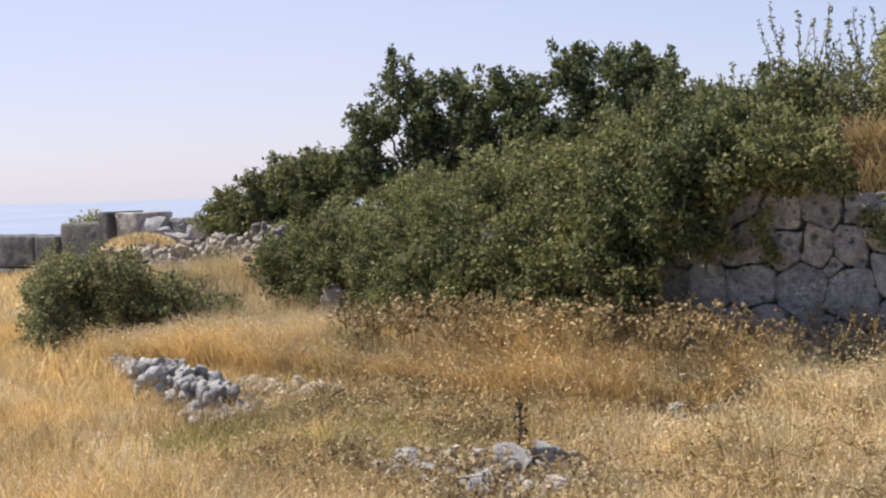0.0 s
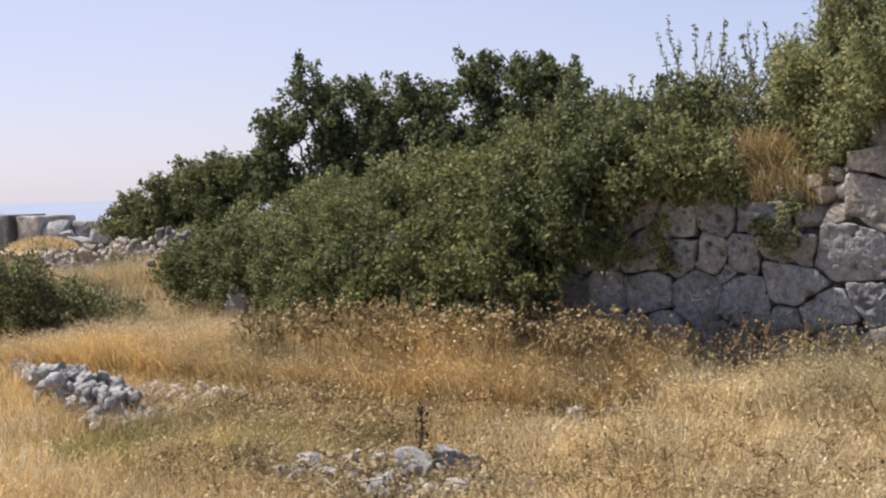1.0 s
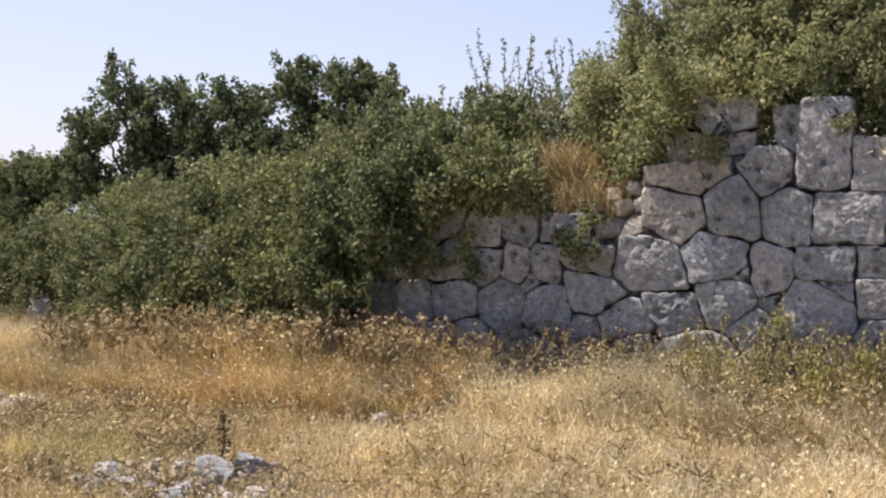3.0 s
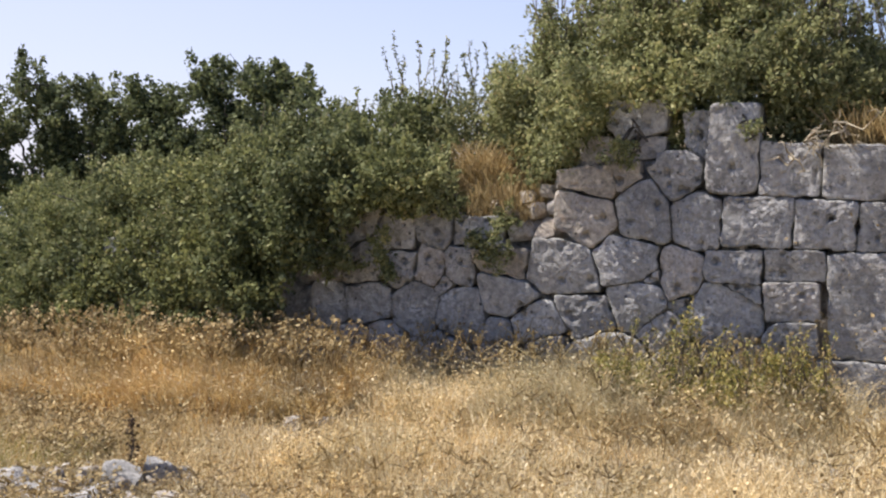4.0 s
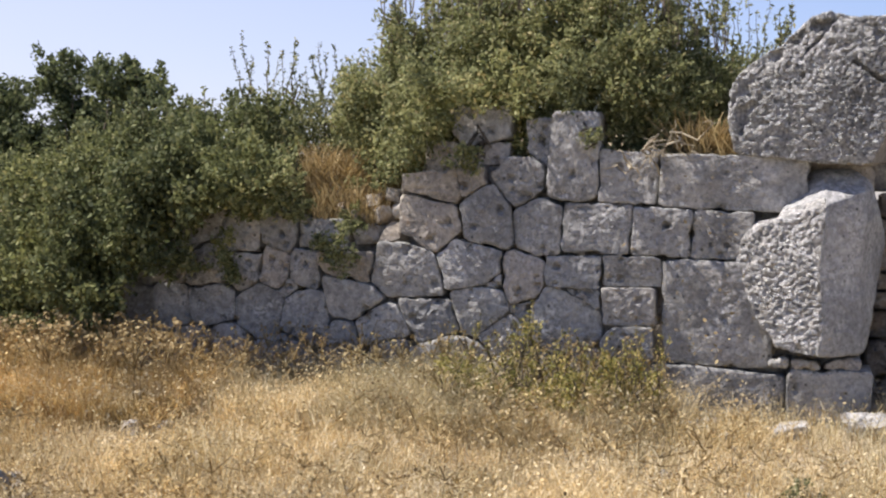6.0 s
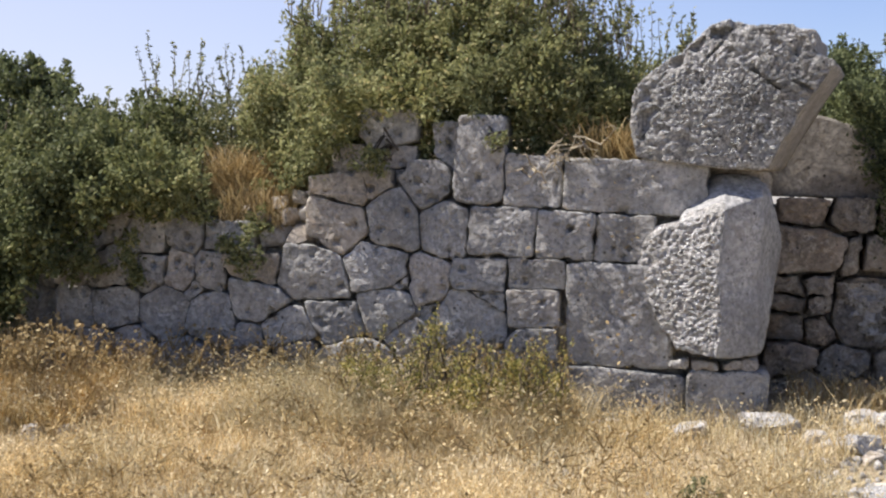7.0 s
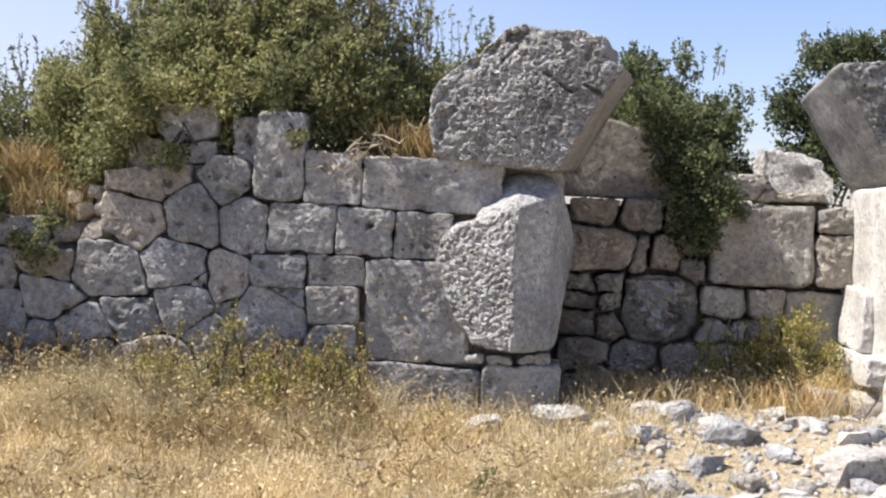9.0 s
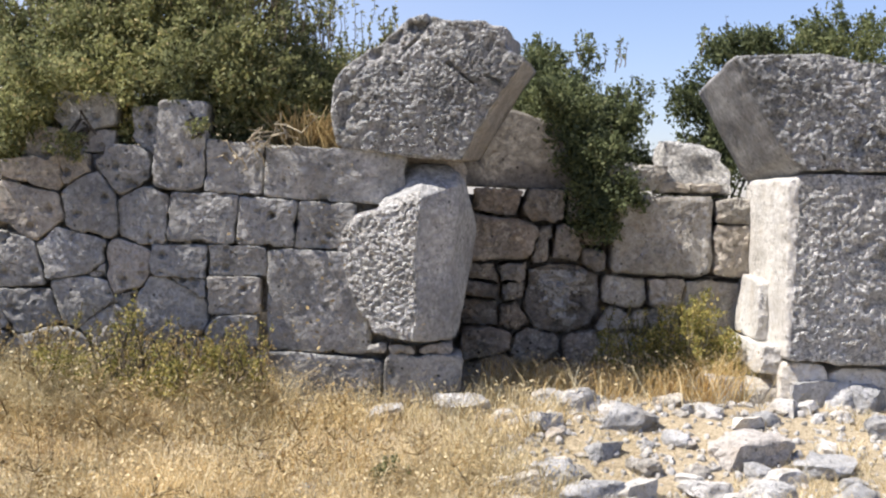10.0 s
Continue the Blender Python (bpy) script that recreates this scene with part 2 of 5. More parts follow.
# ---------------------------------------------------------------- builders
def np_mesh(name, verts, faces, material, smooth=False):
    """A mesh from arrays: verts (n, 3), faces (m, k) of one corner count."""
    verts, faces = np.asarray(verts, np.float32), np.asarray(faces, np.int32)
    me = bpy.data.meshes.new(name)
    me.vertices.add(len(verts))
    me.vertices.foreach_set("co", verts.ravel())
    k = faces.shape[1]
    me.loops.add(faces.size)
    me.loops.foreach_set("vertex_index", faces.ravel())
    me.polygons.add(len(faces))
    me.polygons.foreach_set("loop_start", np.arange(0, faces.size, k, dtype=np.int32))
    me.polygons.foreach_set("loop_total", np.full(len(faces), k, np.int32))
    me.update(calc_edges=True)
    me.validate()
    if smooth:
        me.polygons.foreach_set("use_smooth", np.ones(len(me.polygons), bool))
    me.materials.append(material)
    return me


def part_np(name, verts, faces, material, parent=None, label="", smooth=False):
    ob = new(name, np_mesh(name, verts, faces, material, smooth))
    if parent is not None:
        ob.parent = parent
    if label:
        ob["label"] = label
    return ob


def part(name, bm, material, parent=None, label="", smooth=True):
    me = bpy.data.meshes.new(name)
    bm.to_mesh(me)
    bm.free()
    me.polygons.foreach_set("use_smooth", np.full(len(me.polygons), smooth))
    me.materials.append(material)
    ob = new(name, me)
    if parent is not None:
        ob.parent = parent
    if label:
        ob["label"] = label
    return ob


def smooth_step(a, b, v):
    t = min(1.0, max(0.0, (v - a) / (b - a)))
    return t * t * (3 - 2 * t)


WALL_Y = 8.25


def bank(x, y):
    """Height of the earth that the wall holds back."""
    h = 1.7 - 0.4 * smooth_step(2.3, 3.0, -x) - 0.55 * smooth_step(5.0, 9.5, -x)
    h += 0.6 * smooth_step(8.7, 10.2, y) * smooth_step(-9.0, -5.0, x)
    return h - 1.1 * smooth_step(0.1, 0.8, x)


def ground_z(x, y):
    z = 0.2 * smooth_step(6.3, 8.1, y) * smooth_step(-9.5, -5.0, x) + 0.05 * noise.noise((x * 0.7, y * 0.7, 3)) + 0.025 * noise.noise((x * 2.3, y * 2.3, 8))
    z += 0.12 * smooth_step(0.2, 1.5, x) * smooth_step(6.8, 8.2, y)
    line = WALL_Y + 0.35 + 1.6 * smooth_step(5.5, 9.5, -x)
    if x > 0.45:
        line = 9.8
    up = smooth_step(line, line + 0.35, y)
    z += (bank(x, y) - 0.25) * up * smooth_step(-17.0, -10.5, x)
    away = max(0.0, -12.0 - x)
    z -= 0.045 * away + 0.0016 * max(0.0, -45.0 - x) ** 2 * 0.5
    far = max(0.0, math.hypot(x, y) - 60.0)
    z -= 0.09 * far
    return max(z, -90.0)


def axis_steps(lo, hi, fine, n):
    """Coordinates dense between lo and hi, spreading out to the horizon."""
    core = np.linspace(lo, hi, fine)
    out = np.geomspace(0.6, 4300.0, n)
    return np.concatenate((lo - out[::-1], core, hi + out))


def build_ground():
    xs, ys = axis_steps(-18.0, 6.0, 161, 26), axis_steps(2.0, 17.0, 121, 26)
    v = [(x, y, ground_z(x, y)) for y in ys for x in xs]
    w = len(xs)
    f = [(j * w + i, j * w + i + 1, (j + 1) * w + i + 1, (j + 1) * w + i) for j in range(len(ys) - 1) for i in range(w - 1)]
    g = part_np("ground", v, f, GROUND, smooth=True)
    return tagged(g, "dry earth strewn with straw and stone chips", "ground", kind="structure")


build_ground()
sea = part_np("water", [(-4800, -4800, -48), (4800, -4800, -48), (4800, 4800, -48), (-4800, 4800, -48)], [(0, 1, 2, 3)], SEA)
tagged(sea, "pale blue sea under summer haze", "sea", kind="structure")


# ---------------------------------------------------------------- stones
def clip(poly, n, d):
    """The part of a polygon on the near side of the line n.p = d."""
    out = []
    for k, a in enumerate(poly):
        b = poly[(k + 1) % len(poly)]
        da, db = a.dot(n) - d, b.dot(n) - d
        if da <= 0:
            out.append(a)
        if da * db < 0:
            out.append(a.lerp(b, da / (da - db)))
    return out


def joint_cells(boxes, gap=0.008, grow=0.07):
    """Fits blocks (x0, x1, z0, z1, roundness) tightly against one another: a polygon for each."""
    cells = []
    for i, (a0, a1, b0, b1, ra) in enumerate(boxes):
        g = grow
        poly = [Vector(p) for p in ((a0 - g, b0 - g), (a1 + g, b0 - g), (a1 + g, b1 + g * 0.4), (a0 - g, b1 + g * 0.4))]
        for j, (c0, c1, d0, d1, rb) in enumerate(boxes):
            if i == j or c0 > a1 + 0.4 or c1 < a0 - 0.4 or d0 > b1 + 0.4 or d1 < b0 - 0.4:
                continue
            near, far = Vector(((a0 + a1) / 2, (b0 + b1) / 2)), Vector(((c0 + c1) / 2, (d0 + d1) / 2))
            half, other = Vector(((a1 - a0) / 2, (b1 - b0) / 2)), Vector(((c1 - c0) / 2, (d1 - d0) / 2))
            # square blocks part along their sides, round ones along the line between their middles
            gaps = [abs(far[k] - near[k]) - half[k] - other[k] for k in (0, 1)]
            k = 0 if gaps[0] > gaps[1] else 1
            flat = Vector((0.0, 0.0))
            flat[k] = math.copysign(1.0, far[k] - near[k])
            way = Vector(((far.x - near.x) / (half.x + other.x), (far.y - near.y) / (half.y + other.y)))
            way = Vector((way.x / (half.x + other.x), way.y / (half.y + other.y))).normalized()
            t = min(1.0, 2.1 * (ra + rb) / 2) if min(ra, rb) > 0.18 else 0.0
            n = (flat * (1 - t) + way * t).normalized()
            lot = random.Random(min(i, j) * 977 + max(i, j))
            swing = radians(lot.uniform(-1, 1) * (4 if t == 0 else 17))
            n = Vector((n.x * math.cos(swing) - n.y * math.sin(swing), n.x * math.sin(swing) + n.y * math.cos(swing)))
            slit = gap * lot.uniform(0.4, 2.2)
            reach = [math.hypot(h.x * n.x, h.y * n.y) * t + (abs(h.x * n.x) + abs(h.y * n.y)) * (1 - t) for h in (half, other)]
            free = (far - near).dot(n) - reach[0] - reach[1]
            poly = clip(poly, n, near.dot(n) + reach[0] + free / 2 - slit / 2)
            if len(poly) < 3:
                break
        cells.append(poly)
    return cells


def ring_of(poly, count, soften=2, keep=0.2):
    for _ in range(soften):
        poly = [p for k, a in enumerate(poly) for p in (a.lerp(poly[(k + 1) % len(poly)], keep), a.lerp(poly[(k + 1) % len(poly)], 1 - keep))]
    lengths = [(poly[(k + 1) % len(poly)] - a).length for k, a in enumerate(poly)]
    total, out, k, at = sum(lengths), [], 0, 0.0
    for n in range(count):
        want = total * n / count
        while at + lengths[k] < want:
            at += lengths[k]
            k += 1
        out.append(poly[k].lerp(poly[(k + 1) % len(poly)], (want - at) / max(lengths[k], 1e-9)))
    return out


def stone_mesh(name, poly, front, depth, material, seed, bulge=0.03, rough=0.008, count=32, rings=6, keep=0.2, relief=None, lean=(0.0, 0.0), sides=1, soften=2, dressed=None, peck=0.0, grain=30.0):
    """A dressed block: its outline in x and z, a swelling uneven face towards -y, and sides that run back by depth, drifting by lean."""
    ring = ring_of(poly, count, soften, keep)
    c = sum(ring, Vector((0, 0))) / count
    off = Vector((seed * 3.7, seed * 1.3, seed * 2.1))
    # chipped edges
    chipped = [p + (c - p).normalized() * (0.035 * max(0.0, noise.noise((p.x * 9, seed, p.y * 9)) - 0.1) + 0.012 * max(0.0, noise.noise((p.x * 27, seed, p.y * 27)))) for p in ring]
    verts, loops = [], []

    def layer(scale, y, wob):
        start = len(verts)
        for p in chipped:
            q = c + (p - c) * scale
            v = Vector((q.x, front + y, q.y))
            if relief is not None and y <= 0.06:
                v.y += relief(q.x, q.y)
            if peck and y <= 0.02 and not (dressed is not None and dressed[1](q.x, 0.0, q.y)):
                w = Vector((q.x * grain, seed, q.y * grain)) + noise.noise_vector(v * 12 + off) * 0.8
                v.y += peck * (max(0.0, noise.noise(w) + 0.1) * 1.6 + 0.5 * noise.noise(w * 0.35) - 0.2)
            d = noise.noise_vector(v * 5 + off) * wob * 0.55 + noise.noise_vector(v * 17 + off) * wob * 0.45 + noise.noise_vector(v * 41 + off) * wob * 0.6
            verts.append(v + d)
        loops.append(start)

    for k in range(sides, 0, -1):
        t = k / sides
        start = len(verts)
        for p in ring:
            v = Vector((p.x + lean[0] * t, front + 0.06 + (depth - 0.06) * t, p.y + lean[1] * t))
            if relief is not None:
                v.y += relief(p.x, p.y) * (1 - t)
            verts.append(v + noise.noise_vector(v * 4 + off) * rough * 1.2)
        loops.append(start)
    layer(1.0, 0.05, rough * 0.5)
    layer(0.999, 0.012, rough * 0.7)
    layer(0.986, 0.0, rough)
    for k in range(1, rings):
        s = 0.97 * (1 - k / rings) ** 0.8
        layer(s, -bulge * (1 - s * s), rough)
    tip = len(verts)
    y = relief(c.x, c.y) if relief is not None else 0.0
    verts.append(Vector((c.x, front - bulge + y, c.y)) + noise.noise_vector(Vector((c.x, front, c.y)) * 5 + off) * rough)
    faces = []
    for a, b in zip(loops, loops[1:]):
        for k in range(count):
            n = (k + 1) % count
            faces.append((a + k, a + n, b + n, b + k))
    last = loops[-1]
    me = bpy.data.meshes.new(name)
    back = [loops[0] + k for k in range(count)][::-1]
    me.from_pydata([tuple(v) for v in verts], [], faces + [(last + k, last + (k + 1) % count, tip) for k in range(count)] + [back])
    me.polygons.foreach_set("use_smooth", np.ones(len(me.polygons), bool))
    me.materials.append(material)
    if dressed is not None:
        me.materials.append(dressed[0])
        for p in me.polygons:
            c3 = p.center
            if dressed[1](c3.x, c3.y - front, c3.z):
                p.material_index = 1
    return me


def rock_mesh(name, size, material, seed, cuts=9, level=3, rough=0.06):
    """A broken boulder: a lump with flat faces struck off it."""
    r = random.Random(seed)
    bm = bmesh.new()
    bmesh.ops.create_icosphere(bm, subdivisions=level, radius=1.0)
    planes = [(Vector((r.gauss(0, 1), r.gauss(0, 1), r.gauss(0, 1))).normalized(), r.uniform(0.38, 0.78)) for _ in range(cuts)]
    turn = Euler((r.uniform(-0.35, 0.35), r.uniform(-0.35, 0.35), r.uniform(-0.35, 0.35))).to_matrix()
    for k in range(3):
        for way in (-1, 1):
            side = Vector((0, 0, 0))
            side[k] = way
            planes.append((turn @ side, r.uniform(0.42, 0.62)))
    off = Vector((seed * 1.7, seed * 0.9, seed * 2.3))
    for v in bm.verts:
        for n, d in planes:
            over = v.co.dot(n) - d
            if over > 0:
                v.co -= n * over * 0.98
        v.co += v.co.normalized() * (noise.noise(v.co * 1.7 + off) * rough * 1.2 + noise.noise(v.co * 5 + off) * rough * 0.8 + noise.noise(v.co * 11 + off) * rough * 0.7)
    for k in range(3):
        lo, hi = min(v.co[k] for v in bm.verts), max(v.co[k] for v in bm.verts)
        for v in bm.verts:
            v.co[k] = size[k] * ((v.co[k] - lo) / (hi - lo) * 2 - 1)
    me = bpy.data.meshes.new(name)
    bm.to_mesh(me)
    bm.free()
    me.polygons.foreach_set("use_smooth", np.ones(len(me.polygons), bool))
    me.set_sharp_from_angle(angle=0.75)
    me.materials.append(material)
    return me


# the polygonal wall, course by course: x from, x to, z from, z to, roundness
FOOT = [
    (-0.54, 0.27, 0.12, 0.55, 0.06), (0.29, 0.73, 0.12, 0.55, 0.05), (-0.84, -0.55, 0.12, 0.56, 0.3), (-1.1, -0.85, 0.12, 0.6, 0.3), (-1.62, -1.12, 0.12, 0.57, 0.4),
    (-2.17, -1.63, 0.12, 0.64, 0.4), (-2.49, -2.18, 0.12, 0.6, 0.4), (-2.86, -2.5, 0.12, 0.54, 0.45), (-3.32, -2.87, 0.1, 0.6, 0.45), (-3.65, -3.33, 0.1, 0.68, 0.5), (-3.99, -3.67, 0.1, 0.63, 0.5), (-4.39, -4.02, 0.1, 0.6, 0.5),
]
LOWER = [
    (-0.54, 0.13, 0.56, 1.23, 0.06), (-0.89, -0.52, 0.79, 1.04, 0.15), (-0.85, -0.55, 0.56, 0.78, 0.2), (-1.36, -0.88, 0.61, 1.01, 0.5), (-1.63, -1.41, 0.58, 0.83, 0.6), (-1.48, -1.34, 0.82, 0.92, 0.6),
    (-1.86, -1.5, 0.71, 1.01, 0.5), (-2.19, -1.87, 0.65, 0.93, 0.4), (-2.57, -2.23, 0.6, 0.84, 0.4), (-2.78, -2.56, 0.53, 0.75, 0.5), (-3.11, -2.73, 0.6, 0.92, 0.45), (-3.44, -3.12, 0.6, 0.94, 0.45), (-3.81, -3.47, 0.67, 0.94, 0.45), (-4.08, -3.82, 0.64, 0.94, 0.5), (-4.45, -4.1, 0.6, 0.93, 0.5),
]
MIDDLE = [
    (-0.87, -0.45, 1.04, 1.25, 0.1), (-1.26, -0.89, 1.02, 1.23, 0.12), (-1.06, -0.9, 0.89, 1.01, 0.4), (-1.55, -1.26, 0.91, 1.24, 0.6), (-1.62, -1.55, 0.99, 1.07, 0.7), (-1.98, -1.55, 1.0, 1.33, 0.45), (-2.42, -1.98, 0.9, 1.26, 0.25),
    (-2.82, -2.44, 0.72, 1.02, 0.45), (-2.84, -2.48, 1.02, 1.2, 0.3), (-3.04, -2.85, 0.98, 1.22, 0.5), (-3.26, -3.05, 0.96, 1.21, 0.5), (-3.11, -3.02, 0.92, 0.98, 0.7), (-3.52, -3.27, 0.94, 1.18, 0.5), (-3.82, -3.53, 0.95, 1.22, 0.5), (-4.11, -3.83, 0.95, 1.22, 0.5), (-4.47, -4.13, 0.93, 1.21, 0.5),
]
UPPER = [
    (-0.7, -0.32, 1.24, 1.56, 0.08), (-0.32, 0.0, 1.23, 1.54, 0.1), (-1.16, -0.7, 1.24, 1.58, 0.1), (-1.48, -1.15, 1.22, 1.58, 0.5), (-1.83, -1.49, 1.24, 1.66, 0.55), (-2.19, -1.85, 1.26, 1.58, 0.35),
    (-3.27, -3.0, 1.21, 1.42, 0.5), (-3.55, -3.28, 1.18, 1.42, 0.5), (-3.98, -3.6, 1.22, 1.45, 0.5), (-2.98, -2.7, 1.22, 1.4, 0.15),
]
TOP = [
    (-0.53, 0.32, 1.55, 1.87, 0.06), (-0.92, -0.54, 1.57, 1.9, 0.1), (-1.27, -0.92, 1.58, 2.14, 0.2), (-1.6, -1.28, 1.58, 1.84, 0.45), (-1.35, -1.22, 1.86, 2.1, 0.4), (-1.89, -1.6, 1.95, 2.18, 0.3),
    (-2.17, -1.83, 1.58, 1.78, 0.4), (-1.88, -1.73, 1.61, 1.8, 0.5), (-2.05, -1.87, 1.77, 1.94, 0.5), (-1.86, -1.6, 1.81, 1.94, 0.5),
]


def hidden_courses():
    """The overgrown stretch of the wall, under the shrubs."""
    r, out, x = random.Random(5), [], -4.46
    while x > -6.6:
        w = r.uniform(0.32, 0.46)
        tops, z = 1.0 - 0.1 * (-4.46 - x), 0.05
        while z < tops:
            h = r.uniform(0.26, 0.4)
            out.append((x - w + r.uniform(-0.04, 0.04), x - 0.01, z + r.uniform(0, 0.03), z + h, 0.6))
            z += h + 0.01
        x -= w
    return out


def wall_line(x):
    """How far the face of the wall stands back from its straight line."""
    return 0.22 * max(0.0, -3.9 - x)


def tilted(box, r):
    """A face that stands a little out of true, with a hollow or two."""
    a, c, cx, cz = r.gauss(0, 0.05), r.gauss(0, 0.06), (box[0] + box[1]) / 2, (box[2] + box[3]) / 2
    pits = [(r.uniform(box[0], box[1]), r.uniform(box[2], box[3]), r.uniform(0.014, 0.03)) for _ in range(r.randrange(2, 8))]

    def relief(x, z):
        y = a * (x - cx) + c * (z - cz)
        for px, pz, pr in pits:
            d = math.hypot(x - px, z - pz)
            if d < pr:
                y += 1.7 * pr * (1 - (d / pr) ** 2)
        return y
    return relief


def build_wall():
    wall = tagged(new("wall_north"), "ancient polygonal wall of fitted grey limestone blocks, overgrown at its top", "stone wall", kind="structure")
    boxes = FOOT + LOWER + MIDDLE + UPPER + TOP + hidden_courses()
    for k, (poly, box) in enumerate(zip(joint_cells(boxes, 0.002), boxes)):
        if len(poly) < 3:
            continue
        r = random.Random(k)
        area = (box[1] - box[0]) * (box[3] - box[2])
        warm = box[0] > -2.9 and box[1] < -1.7 and box[2] > 1.0
        me = stone_mesh("stone", poly, WALL_Y + wall_line((box[0] + box[1]) / 2) + r.uniform(-0.014, 0.016) + (0.1 if box[2] > 1.7 else 0.0), 0.32, STONE_WARM if warm else STONE, k + 1,
                        bulge=(0.004 + 0.022 * box[4]) * min(1.0, area * 9), rough=0.012, count=64, rings=14, relief=tilted(box, r), keep=0.03 + 0.09 * box[4], soften=1 if box[4] < 0.42 else 2)
        new("stone", me).parent = wall
    # rubble core behind the facing blocks
    xs = np.linspace(-6.6, 0.72, 60)
    v, f = [], []
    for x in xs:
        t = (2.0 if x > -1.3 else 1.8 if x > -2.2 else 1.25 if x > -3.5 else 0.95 - 0.08 * (-3.8 - x)) + 0.04 * noise.noise((x * 4, 1, 2))
        if x > -0.92:
            t = 1.76
        y = WALL_Y + 0.13 + wall_line(x)
        v += [(x, y, -0.1), (x, y, t), (x, y + 0.75, t), (x, y + 0.75, -0.1)]
    for k in range(len(xs) - 1):
        for a in range(4):
            b = (a + 1) % 4
            f.append((4 * k + a, 4 * k + b, 4 * k + 4 + b, 4 * k + 4 + a))
    part_np("core", v, f, STONE_WARM, wall, "dark rubble core in the joints")
    return wall


build_wall()


# ---------------------------------------------------------------- gateway
def outline(*pts):
    return [Vector(p) for p in pts]


def jamb_top(x):
    """Height at which the jamb's pecked face breaks off into its sloping top."""
    return 1.5 + 0.36 * (x - 0.22)


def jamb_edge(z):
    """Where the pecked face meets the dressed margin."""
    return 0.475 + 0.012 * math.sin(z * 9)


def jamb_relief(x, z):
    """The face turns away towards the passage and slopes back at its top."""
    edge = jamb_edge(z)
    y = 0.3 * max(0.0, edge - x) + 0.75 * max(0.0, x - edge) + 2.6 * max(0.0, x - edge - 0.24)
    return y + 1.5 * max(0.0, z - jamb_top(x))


def worn(cracks, holes, turn=0.0, hinge=1.0):
    """Relief of a weathered face: cracks (x0, z0, x1, z1) and hollows (x, z, radius); turn: how it draws back on the left of hinge."""
    def relief(x, z):
        y = 0.0
        for x0, z0, x1, z1 in cracks:
            dx, dz = x1 - x0, z1 - z0
            t = min(1.0, max(0.0, ((x - x0) * dx + (z - z0) * dz) / (dx * dx + dz * dz)))
            d = math.hypot(x - x0 - dx * t, z - z0 - dz * t) + 0.012 * noise.noise((x * 15, 7, z * 15))
            y = max(y, 0.05 * (1 - d / 0.013)) if d < 0.013 else y
        for hx, hz, r in holes:
            d = math.hypot(x - hx, (z - hz) * 0.8) * (1 + 1.1 * noise.noise((x * 17, 3, z * 17)))
            y = max(y, 1.3 * r * (1 - d / r)) if d < r else y
        y += 0.02 * max(0.0, noise.noise((x * 9, 1.5, z * 9)) - 0.1)
        return y + turn * max(0.0, hinge - x)
    return relief


